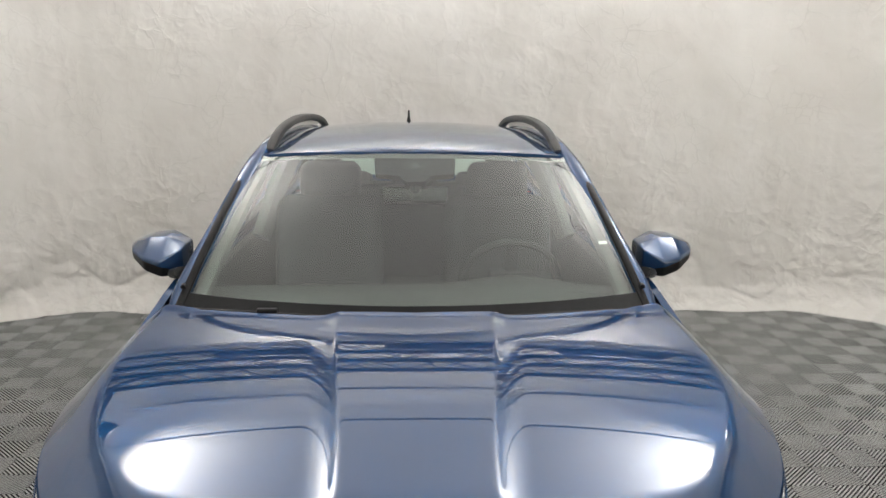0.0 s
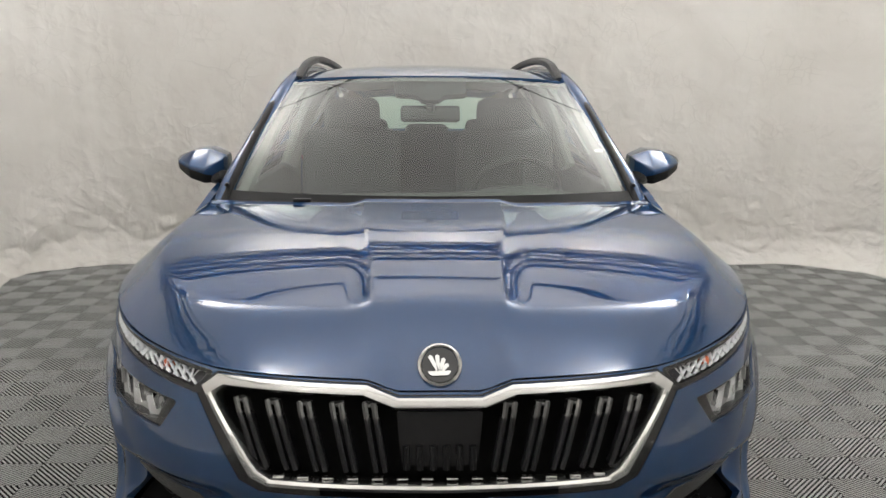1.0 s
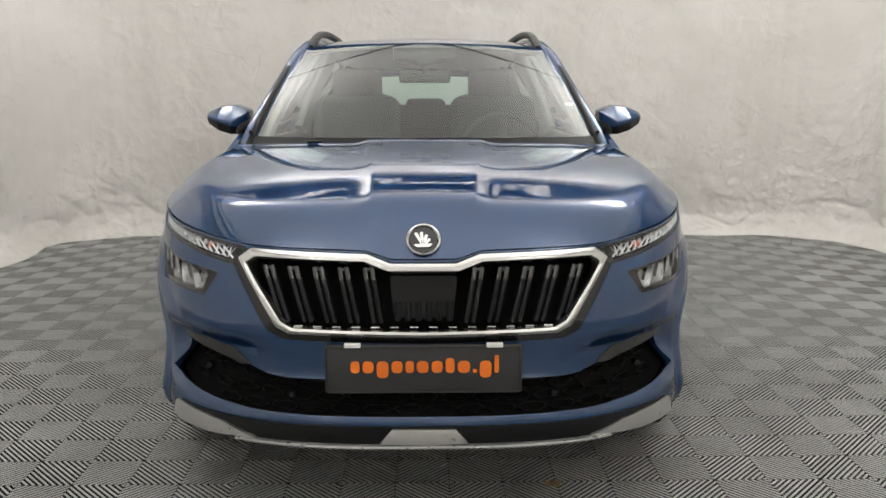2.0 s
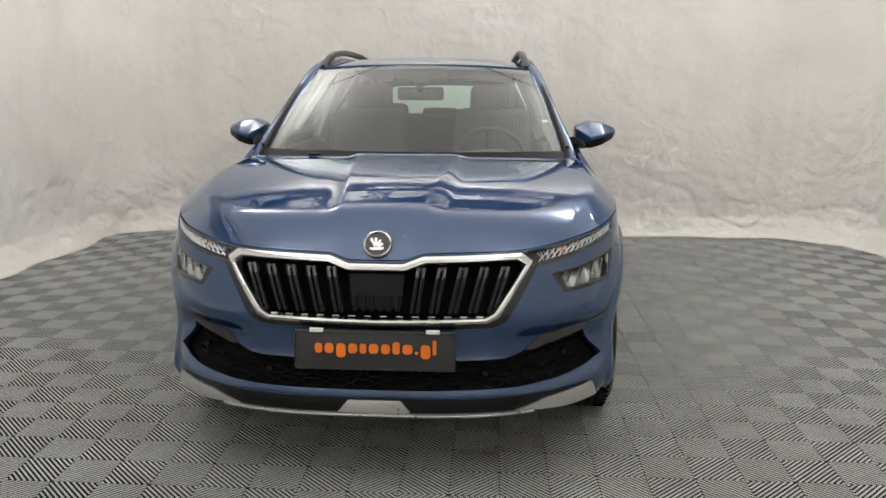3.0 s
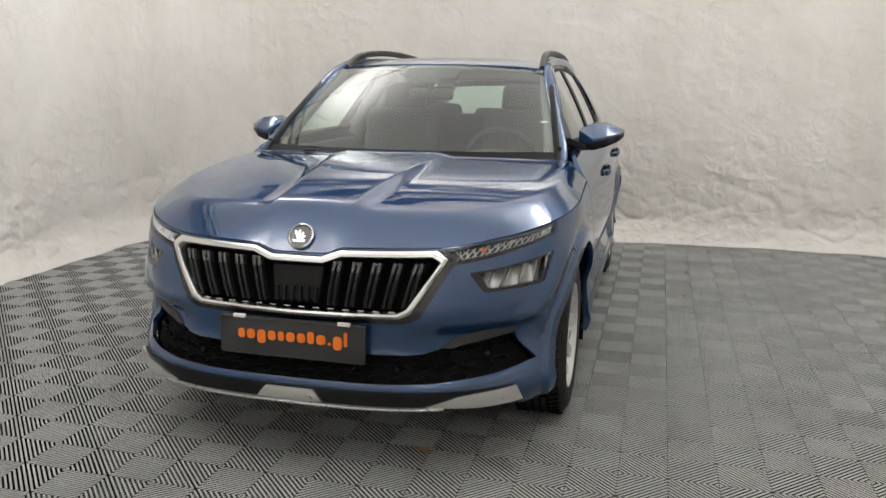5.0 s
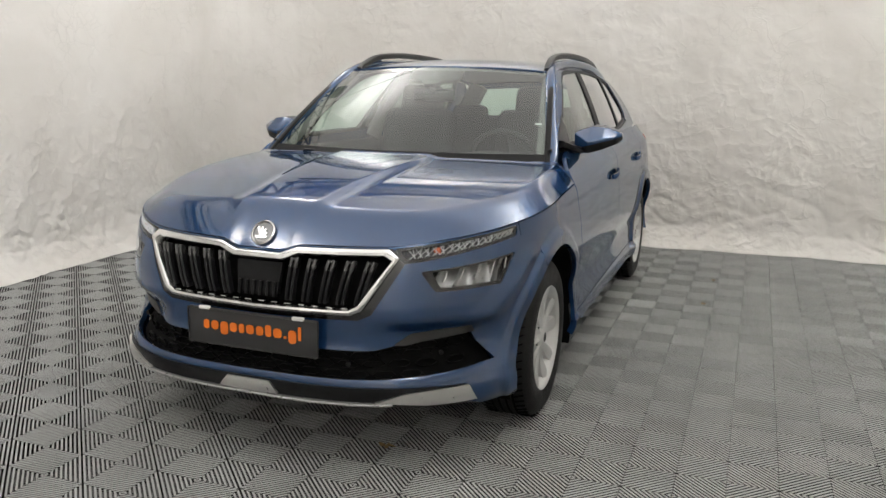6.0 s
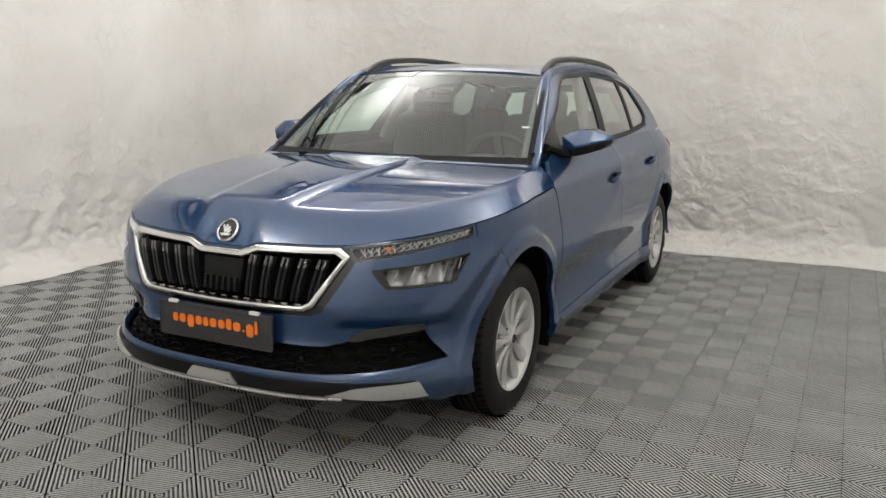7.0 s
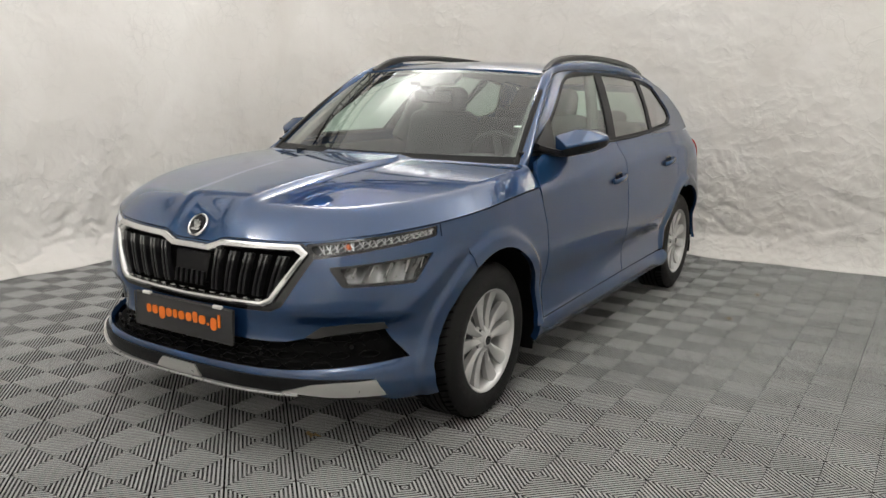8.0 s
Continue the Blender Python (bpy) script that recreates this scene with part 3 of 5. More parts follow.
def hood_at(x, y):
    a = abs(x)
    top = hood_c(y) - 0.020 * (a / 0.7) ** 2.5 - 0.018 * (a / 0.65) ** 2 * smooth01(1.25, 0.2, y)
    top += 0.0045 * min(max((y - 1.075 - 0.17 * (x / 0.74) ** 2) / 0.04, 0.0), 1.2) ** 2
    xc = 0.150 + 0.068 * smooth01(0.2, 1.1, y)
    ramp = min(1.0, max(0.0, 1 - (a - xc) / 0.075))
    fold = 0.015 * ramp * ramp * smooth01(0.09, 0.27, y)
    d2 = (edge_pts[:, 0] - a) ** 2 + (edge_pts[:, 1] - y) ** 2
    i = int(np.argmin(d2))
    d = float((edge_pts[i, 0] - a) * edge_n[i, 0] + (edge_pts[i, 1] - y) * edge_n[i, 1])
    side = smooth01(0.50, 0.76, float(edge_pts[i, 0]))
    flank_slope = 0.70 + 0.33 * smooth01(0.4, 1.3, float(edge_pts[i, 1]))
    fall = float(edge_pts[i, 2]) + (1.55 + (flank_slope - 1.55) * side) * d
    k = 0.105 - 0.087 * side
    h = max(k - abs(top - fall), 0.0) / k
    return Vector((x, y, fold + min(top, fall) - h * h * k / 4 + k / 4 * h * h * min(1.0, max(0.0, 1 - d / 0.02))))


def mirror2(pts):
    """A half outline from the middle round to the middle, completed on the other side."""
    return [Vector(p) for p in pts] + [Vector((-p[0], p[1])) for p in reversed(pts) if abs(p[0]) > 1e-6]


def front(pts):
    """(x, z) on the nose to (s, z)."""
    return [(sx(x), z) for x, z in pts]


def both(name, pts, fn, material, parent, label="", **kw):
    """One panel on each side of the car."""
    a = part(name, panel_mesh([(p[0], p[1]) for p in pts], fn, **kw), material, parent, label)
    b = part(name, panel_mesh([(-p[0], p[1]) for p in pts], fn, **kw), material, parent, label)
    return a, b


def flip(bm):
    """The mesh mirrored across the car's middle."""
    out = bm.copy()
    bmesh.ops.scale(out, vec=(-1, 1, 1), verts=out.verts)
    bmesh.ops.reverse_faces(out, faces=out.faces[:])
    return out


def pair(name, bm, material, parent, label="", smooth=True):
    m = flip(bm)
    return part(name, bm, material, parent, label, smooth), part(name, m, material, parent, label, smooth)


car = thing("car", "metallic blue compact crossover car parked on the tiled floor", "car")

# ---- nose: bumper, grille, lamps ----
arch_f = [(AXF - 0.388 * math.cos(radians(a)), HUBZ + 0.388 * math.sin(radians(a))) for a in (60, 45, 30, 15, 0, -10)]
GRILLE_B = [(0, 0.757), (0.085, 0.757), (0.15, 0.780), (0.478, 0.788), (0.535, 0.752), (0.43, 0.566), (0.385, 0.545), (0, 0.538)]
GRILLE_0 = [(0, 0.755), (0.087, 0.755), (0.152, 0.778), (0.474, 0.786), (0.512, 0.758), (0.402, 0.578), (0.365, 0.562), (0, 0.556)]
GRILLE_1 = [(0, 0.727), (0.097, 0.727), (0.161, 0.751), (0.455, 0.758), (0.479, 0.744), (0.381, 0.600), (0.353, 0.585), (0, 0.578)]
HEAD = [(sx(0.487), 0.787), (sx(0.65), 0.809), (sy(0.425), 0.840), (sy(0.432), 0.803), (sx(0.73), 0.776), (sx(0.62), 0.752), (sx(0.520), 0.736)]
MAIN = [(sx(0.575), 0.712), (sx(0.622), 0.642), (sy(0.352), 0.647), (sy(0.425), 0.748)]
INTAKE = [(0, 0.437), (0.44, 0.437), (0.52, 0.452), (0.62, 0.474), (0.742, 0.480), (0.760, 0.440), (0.795, 0.374), (0.75, 0.366), (0.70, 0.362), (0.60, 0.355), (0.48, 0.349), (0.3, 0.347), (0, 0.346)]
outline = mirror2(front([(0, 0.762), (0.087, 0.762), (0.155, 0.783), (0.478, 0.791)]) + [(sx(0.65), 0.813), (sy(0.43), 0.845), (sy(0.452), 0.800), (sy(0.60), 0.745)] + [(sy(y), z) for y, z in arch_f] + [(sy(0.47), 0.205), (sx(0.76), 0.215), (sx(0.72), 0.250), (sx(0.5), 0.262), (0, 0.262)])
holes = [mirror2(front(GRILLE_B)), mirror2(front(INTAKE))]
for sg in (1, -1):
    holes += [[(sg * u, z) for u, z in rounded(HEAD, 0.012)], [(sg * u, z) for u, z in rounded(MAIN, 0.012)]]
bumper = part("front_bumper", panel_mesh(outline, S, 0.0115, holes, 0.02), PAINT, car)

part("grille_surround", panel_mesh(mirror2(front(GRILLE_B)), S, 0.03, [mirror2(front(GRILLE_0))], 0.03, -0.002), BLACK_GLOSS, car, "glossy black band round the grille")
def ring_between(outer, inner, steps=10):
    """A moulding lofted between two outlines of the nose, rounded across."""
    bm = bmesh.new()
    n, rows = len(outer), []
    for i in range(n):
        for k in range(steps):
            t = k / steps
            o = Vector(outer[i]).lerp(Vector(outer[(i + 1) % n]), t)
            q = Vector(inner[i]).lerp(Vector(inner[(i + 1) % n]), t)
            row = []
            for f, lift in ((0, -0.012), (0.02, 0.004), (0.14, 0.012), (0.5, 0.0155), (0.80, 0.013), (0.97, 0.004), (1.0, -0.03)):
                p = o.lerp(q, f)
                a, b2 = S(p.x + 0.002, p.y) - S(p.x - 0.002, p.y), S(p.x, p.y + 0.002) - S(p.x, p.y - 0.002)
                row.append(bm.verts.new(S(p.x, p.y) + a.cross(b2).normalized() * lift))
            rows.append(row)
    for i, a in enumerate(rows):
        b2 = rows[(i + 1) % len(rows)]
        for k in range(6):
            bm.faces.new((a[k], b2[k], b2[k + 1], a[k + 1]))
    bmesh.ops.recalc_face_normals(bm, faces=bm.faces[:])
    return bm


part("grille_frame", ring_between(mirror2(front(GRILLE_0)), mirror2(front(GRILLE_1))), CHROME, car, "chrome frame of the grille")
grille = part("grille_back", panel_mesh(mirror2(front(GRILLE_0)), S, 0.04, (), 0.0, -0.055), VOID, car, "near-black sheet standing for the shade behind the grille")


def slat(x):
    """One upright double slat of the grille, leaning in towards its foot."""
    zt, zb, sg = 0.741, 0.594, 1 if x >= 0 else -1
    run = sg * (0.012 + 0.075 * abs(x))
    bms = []
    for off in (-0.0095, 0.0095):
        pts = []
        for k in range(7):
            t = k / 6
            xx = x + off - run * t
            p = S(sx(abs(xx)) * sg, zt + (zb - zt) * t)
            pts.append(p + Vector((0, 0.004 + 0.020 * t * t, 0)))
        bms.append(tube(pts, oval(0.0062, 0.014, 8, 4), ups=[(0, -1, 0)] * 7))
    return merge(bms)


def slat_cap(x):
    sg = 1 if x >= 0 else -1
    run = sg * (0.012 + 0.075 * abs(x))
    bms = []
    for off in (-0.0095, 0.0095):
        pts = [S(sx(abs(x + off - run * t)) * sg, 0.7415 - 0.147 * t) + Vector((0, 0.0022, 0)) for t in (0.0, 0.22)]
        bms.append(tube(pts, oval(0.0064, 0.0145, 8, 4), ups=[(0, -1, 0)] * 2))
    p = S(sx(abs(x)) * sg, 0.738)
    bms.append(box(p.x, p.y + 0.004, p.z, 0.018, 0.024, 0.008, 0.002))
    return merge(bms)


GRILLE_BLACK = mat("grille_black", (0.007, 0.007, 0.008), 0.5, 0.0, 0.0, 0.3, vary=0.1, noise_scale=40)
GRILLE_CAP = mat("grille_cap_gloss", (0.05, 0.05, 0.05), 0.25, 0.3, 0.6, vary=0.1, noise_scale=40)
for k in range(5):
    x = 0.148 + 0.0685 * k
    for sg in (1, -1):
        ob = part("grille_slat", slat(sg * x), GRILLE_BLACK, car)
        part("slat_cap", slat_cap(sg * x), GRILLE_CAP, ob)
part("radar_cover", panel_mesh(rounded(mirror2(front([(0, 0.722), (0.092, 0.722), (0.080, 0.612), (0, 0.606)])), 0.008), S, 0.03, (), 0.02, -0.012), BLACK_TRIM, car, "smooth black panel in the grille's middle")
for x in (-0.07, -0.042, -0.014, 0.014, 0.042, 0.07):
    pts = [S(sx(abs(x)) * (1 if x >= 0 else -1), z) + Vector((0, 0.012, 0)) for z in (0.650, 0.600)]
    part("grille_slat", tube(pts, oval(0.007, 0.012, 8, 3), ups=[(0, -1, 0)] * 2), BLACK_TRIM, car)
for k in range(14):
    x = -0.34 + 0.68 * k / 13
    p = S(sx(abs(x)) * (1 if x >= 0 else -1), 0.588)
    part("grille_tooth", box(p.x, p.y + 0.003, p.z - 0.002, 0.024, 0.016, 0.004, 0.0015), CHROME, car)

# badge: a ring, a dark disc and a plain pale shape
bc = hood_at(0, 0.118)
bn = (hood_at(0.01, 0.118) - hood_at(-0.01, 0.118)).cross(hood_at(0, 0.135) - hood_at(0, 0.103)).normalized()
bm_m = Matrix.Translation(bc + bn * 0.004) @ bn.to_track_quat("X", "Z").to_matrix().to_4x4() @ Matrix.Scale(1.14, 4)


def placed(bm, m):
    bmesh.ops.transform(bm, matrix=m, verts=bm.verts)
    return bm


badge = part("badge", placed(lathe([(0.0, 0.004), (0.033, 0.004), (0.034, 0.0)], 40), bm_m), BLACK_GLOSS, car, "round black and chrome emblem")
part("badge_ring", placed(lathe([(0.0345, 0.0), (0.034, 0.006), (0.037, 0.009), (0.041, 0.006), (0.042, 0.0)], 40), bm_m), CHROME, badge)
wing = bmesh.new()
for k, (l, a0) in enumerate(((0.030, 62), (0.028, 84), (0.024, 108), (0.020, 132))):
    a = radians(a0)
    d = Vector((math.cos(a), math.sin(a)))
    n = Vector((-d.y, d.x))
    base = Vector((0.004, -0.012)) + 0.002 * k * n
    q = [base - n * 0.003, base + d * l - n * 0.004, base + d * (l + 0.003), base + d * l + n * 0.004, base + n * 0.003]
    f = wing.faces.new([wing.verts.new((0.0055, -p.x, p.y)) for p in q])
f = wing.faces.new([wing.verts.new((0.006, y, z)) for y, z in rounded([(-0.024, -0.014), (0.022, -0.012), (0.016, -0.021), (-0.016, -0.022)], 0.004)])
r = bmesh.ops.extrude_face_region(wing, geom=wing.faces[:])
bmesh.ops.translate(wing, vec=(0.002, 0, 0), verts=[g for g in r["geom"] if isinstance(g, bmesh.types.BMVert)])
bmesh.ops.recalc_face_normals(wing, faces=wing.faces[:])
part("badge_wing", placed(wing, bm_m), CHROME, badge, smooth=False)


# lamps
def headlamp(sg):
    o = [(sg * u, z) for u, z in rounded(HEAD, 0.010)]
    lamp = part("headlight", panel_mesh(o, S, 0.03, (), 0.0, -0.030), LAMP_GREY, car, "slim clear upper headlight with crystal facets")
    part("lens", panel_mesh(o, S, 0.03, (), 0.0, 0.001), LENS, lamp).visible_shadow = False
    hole = rounded([(HEAD[0][0] + 0.022, 0.781), (HEAD[1][0], 0.800), (HEAD[2][0] - 0.014, 0.832), (HEAD[3][0] - 0.014, 0.812), (HEAD[4][0], 0.786), (HEAD[5][0], 0.762), (HEAD[6][0] + 0.010, 0.748)], 0.008)
    part("bezel", panel_mesh(o, S, 0.03, [[(sg * u, z) for u, z in hole]], 0.022, -0.004), BLACK_GLOSS, lamp)
    rnd = random.Random(5)
    bms = []
    u0, u1 = HEAD[6][0] + 0.012, HEAD[2][0] - 0.018

    def lo(u):
        return 0.750 + 0.062 * (u - u0) / (u1 - u0)

    def hi(u):
        return 0.780 + 0.050 * (u - u0) / (u1 - u0)

    n = 16
    for k in range(n):
        ua, ub = u0 + (u1 - u0) * k / n, u0 + (u1 - u0) * (k + 1) / n
        for da, db, turn in ((0, 0.9, 0), (0.15, 1.5, 1), (0.5, 0.7, k % 2)):
            um = ua + (da + rnd.uniform(-0.1, 0.1)) * (ub - ua)
            un = min(ua + (db + rnd.uniform(-0.25, 0.25)) * (ub - ua), u1)
            fa, fb = (lo, hi) if turn else (hi, lo)
            q = [S(sg * um, fa(um)), S(sg * un, fb(un))]
            nrm = Vector((q[0].x * 0.5, -1, 0.1)).normalized()
            bms.append(tube([p - nrm * 0.013 for p in q], oval(0.0017, 0.006, 4), ups=[nrm] * 2))
    part("crystal_facet", merge(bms), CRYSTAL, lamp, smooth=False)
    p = S(sg * (u0 + 0.105), 0.777)
    part("indicator_bulb", placed(lathe([(0.0, -0.012), (0.008, -0.010), (0.012, 0.0), (0.010, 0.012), (0.0, 0.014)], 14), Matrix.Translation(p + Vector((-sg * 0.010, 0.018, 0)))), AMBER, lamp)


CRYSTAL = mat("crystal_facet", (0.88, 0.89, 0.90), 0.22, 0.1, 0.6, vary=0.05, noise_scale=60)


def mainlamp(sg):
    o = [(sg * u, z) for u, z in rounded(MAIN, 0.012)]
    lamp = part("main_lamp", panel_mesh(o, S, 0.03, (), 0.0, -0.060), LAMP_GREY, car, "angular clear lower lamp with silver reflectors")
    part("lens", panel_mesh(o, S, 0.03, (), 0.0, 0.001), LENS, lamp).visible_shadow = False
    inner = [(sg * u, z) for u, z in rounded([(MAIN[0][0] + 0.042, 0.709), (MAIN[1][0] + 0.020, 0.654), (MAIN[2][0] - 0.008, 0.658), (MAIN[3][0] - 0.018, 0.738)], 0.008)]
    part("bezel", panel_mesh(o, S, 0.03, [inner], 0.03, -0.006), BLACK_GLOSS, lamp)
    out = Vector((sg * 0.55, -0.83, 0))
    u0, u1 = MAIN[1][0] + 0.012, MAIN[3][0] - 0.02

    def top(u):
        return 0.708 + 0.032 * (u - u0) / (u1 - u0)

    for k in range(4):
        ua, ub = u0 + (u1 - u0) * k / 4, u0 + (u1 - u0) * (k + 1) / 4
        bm = bmesh.new()
        rows = []
        for i in range(9):
            row = []
            for j in range(7):
                u = ua + (ub - ua) * i / 8 - 0.03 * (1 - j / 6)
                z = 0.652 + (top(u) - 0.652) * j / 6
                bowl = 1 - abs(2 * i / 8 - 1) ** 2.5
                row.append(bm.verts.new(S(sg * u, z) - out * (0.016 + 0.034 * bowl * (0.35 + 0.65 * j / 6))))
            rows.append(row)
        for i in range(8):
            for j in range(6):
                bm.faces.new((rows[i][j], rows[i + 1][j], rows[i + 1][j + 1], rows[i][j + 1]))
        part("reflector", bm, LAMP_SILVER, lamp)
    for k in range(6):
        u = u0 + 0.03 + (u1 - u0 - 0.05) * (k + 0.4 * (k % 3)) / 6
        q = [S(sg * (u - 0.014), 0.672 + 0.002 * k) - out * 0.016, S(sg * u, top(u) - 0.006) - out * 0.014]
        part("facet", tube(q, oval(0.0022, 0.007, 6), ups=[out] * 2), REFLECTOR, lamp)


for sg in (1, -1):
    headlamp(sg)
    mainlamp(sg)

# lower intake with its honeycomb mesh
part("intake_back", panel_mesh(mirror2(front(INTAKE)), S, 0.05, (), 0.0, -0.036), VOID, car, "near-black sheet behind the lower intake's mesh")
hexes = []
for row in range(7):
    z = 0.327 + row * 0.028
    for k in range(-13, 14):
        x = (k + 0.5 * (row % 2)) * 0.088
        if abs(x) > 0.74 or not inside((abs(x), z), INTAKE):
            continue
        c = S(sx(abs(x)) * (1 if x >= 0 else -1), z)
        e = S(sx(min(abs(x) + 0.02, 0.8)) * (1 if x >= 0 else -1), z)
        t = (e - c).normalized() * (1 if x >= 0 else -1)
        cc = c + Vector((-0.3 * c.x * 0.08, 0.030, 0))
        ring = [cc + t * (0.036 * a) + Vector((0, 0, 0.0125 * b)) for a, b in ((-1.1, 0), (-0.62, 1), (0.62, 1), (1.1, 0), (0.62, -1), (-0.62, -1))]
        hexes.append(tube(ring, [(-0.0014, -0.006), (0.0014, -0.006), (0.0014, 0.0015), (-0.0014, 0.0015)], closed=True, ups=[(0, -1, 0)] * 6))
part("intake_mesh", merge(hexes), mat("mesh_black", (0.004, 0.004, 0.004), 0.45, spec=0.15, vary=0.1, noise_scale=50), car, "black honeycomb mesh of the lower intake", smooth=False)
both("intake_trim", front([(0.505, 0.452), (0.56, 0.490), (0.64, 0.503), (0.738, 0.506), (0.752, 0.478), (0.66, 0.470), (0.59, 0.460), (0.54, 0.447)]), S, GREY_TRIM, car, "grey plastic blade over the intake", step=0.03, depth=0.02, lift=0.004)

# lip with silver blades
LIP = [(0, 0.322), (0.50, 0.322), (0.62, 0.320), (0.72, 0.314), (0.738, 0.262), (0.62, 0.262), (0.5, 0.264), (0, 0.264)]
part("lower_lip", panel_mesh(mirror2(front(LIP)), S, 0.04, (), 0.05, 0.008), BLACK_TRIM, car, "black plastic lip under the bumper")
part("skid_blade", panel_mesh(mirror2(front([(0, 0.316), (0.085, 0.316), (0.118, 0.280), (0, 0.278)])), S, 0.03, (), 0.02, 0.016), SATIN, car, "silver blade on the lip")
both("skid_blade", front([(0.555, 0.304), (0.62, 0.310), (0.725, 0.312), (0.745, 0.258), (0.62, 0.264), (0.51, 0.276), (0.46, 0.278)]), S, SATIN, car, "silver blade on the lip", step=0.03, depth=0.02, lift=0.016)
part("lip_edge", tube([S(s, 0.268) + Vector((0, -0.014, 0)) for s in np.linspace(-sx(0.52), sx(0.52), 31)], oval(0.012, 0.006, 8, 3)), LAMP_SILVER, car, "thin silver edge of the lip")
part("bumper_underside", panel_mesh(mirror2(front([(0, 0.27), (0.70, 0.262), (0.74, 0.19), (0, 0.19)])), lambda s, z: S(s, 0.265) + Vector((0, (0.265 - z) * 2.2, z - 0.265)), 0.05, (), 0.0), BLACK_TRIM, car)

# tow eye cover and parking sensors
tow = S(-sx(0.500), 0.488)
tn = (S(-sx(0.52), 0.488) - S(-sx(0.48), 0.488)).cross(S(-sx(0.5), 0.508) - S(-sx(0.5), 0.468)).normalized()
tn = tn if tn.y < 0 else -tn
part("tow_eye_cover", placed(lathe([(0.0, 0.002), (0.026, 0.002), (0.0285, 0.0), (0.0285, -0.004)], 32), Matrix.Translation(tow) @ tn.to_track_quat("X", "Z").to_matrix().to_4x4()), PAINT, car)
for sg in (1, -1):
    for x, z in ((0.36, 0.395), (0.66, 0.42)):
        p = S(sg * sx(x), z)
        n2 = Vector((sg * x * 0.45, -1, 0)).normalized()
        part("parking_sensor", placed(lathe([(0.0, 0.004), (0.009, 0.004), (0.011, -0.012)], 18), Matrix.Translation(p + n2 * 0.004) @ n2.to_track_quat("X", "Z").to_matrix().to_4x4()), BLACK_GLOSS, car)

# plate
plate = part("plate", box(0, 0.022, 0.478, 0.528, 0.010, 0.132, 0.006, 2, Matrix.Rotation(radians(-3), 4, "X")), PLATE, car, "grey dealer plate with orange lettering bars")
for z, dx in ((0.545, 0.19), (0.545, -0.19)):
    part("plate_clip", box(dx, 0.016, z, 0.044, 0.012, 0.012, 0.002), WHITE_TRIM, plate)
part("plate_rim", tube([Vector((x, 0.0145, z)) for x, z in rounded([(-0.262, 0.542), (0.262, 0.542), (0.262, 0.414), (-0.262, 0.414)], 0.008)], oval(0.0025, 0.0025, 6), closed=True, ups=[(0, -1, 0)] * 16), GREY_TRIM, plate)
PLATE_Y = 0.0155
cx = -0.197
GAP = 0.0058
for wdt, up, down in ((0.026, 0, 0), (0.032, 0, 0), (0.034, 0, 1), (0.032, 0, 0), (0.024, 0, 0), (0.034, 0, 0), (0.032, 0, 0), (0.026, 1, 0), (0.036, 0, 0), (0.012, -1, 0), (0.034, 0, 1), (0.013, 2, 0)):
    lo, hi = 0.468 - 0.014 * (down == 1), 0.501 + 0.008 * max(up, 0)
    if up == -1:
        hi = 0.478
    zmid = (lo + hi) / 2
    yy = PLATE_Y - 0.052 * (zmid - 0.478)
    shape = bmesh.new()
    rim = rounded([(-wdt * 0.46, lo - zmid), (wdt * 0.46, lo - zmid), (wdt * 0.46, hi - zmid), (-wdt * 0.46, hi - zmid)], min(wdt, hi - lo) * 0.42, 5)
    face = shape.faces.new([shape.verts.new((cx + wdt / 2 + q.x, yy + 0.0015, zmid + q.y)) for q in rim])
    grown = bmesh.ops.extrude_face_region(shape, geom=[face])
    bmesh.ops.translate(shape, vec=(0, -0.003, 0), verts=[g for g in grown["geom"] if isinstance(g, bmesh.types.BMVert)])
    bmesh.ops.recalc_face_normals(shape, faces=shape.faces[:])
    part("print_bar", shape, ORANGE, plate)
    cx += wdt + GAP

# ---- bonnet, wings, doors ----
side_edge = [Vector((p[0] - 0.0015 * n[0], p[1] - 0.0015 * n[1])) for p, n in zip(edge_pts[::3], edge_n[::3])]
rear_edge = [(0.858, 1.270), (0.825, 1.287), (0.79, 1.304), (0.755, 1.318), (0.722, 1.296)] + [(x, 1.115 + 0.17 * (x / 0.74) ** 2) for x in (0.64, 0.56, 0.45, 0.33, 0.2, 0.0)]
half = [(p.x, p.y) for p in side_edge if p.y < 1.26] + rear_edge
bonnet_outline = [Vector(p) for p in half] + [Vector((-p[0], p[1])) for p in reversed(half[1:-1])]
part("bonnet", panel_mesh(bonnet_outline, hood_at, (0.008, 0.014), (), 0.02), PAINT, car)
part("cowl", panel_mesh([(-0.69, 1.08), (0.69, 1.08), (0.69, 1.30), (-0.69, 1.30)], lambda x, y: Vector((x, y + 0.17 * (x / 0.74) ** 2 * 0.8, 0.972 - 0.03 * (x / 0.74) ** 2)), 0.08, (), 0.0), BLACK_TRIM, car, "black plastic cowl under the windscreen")

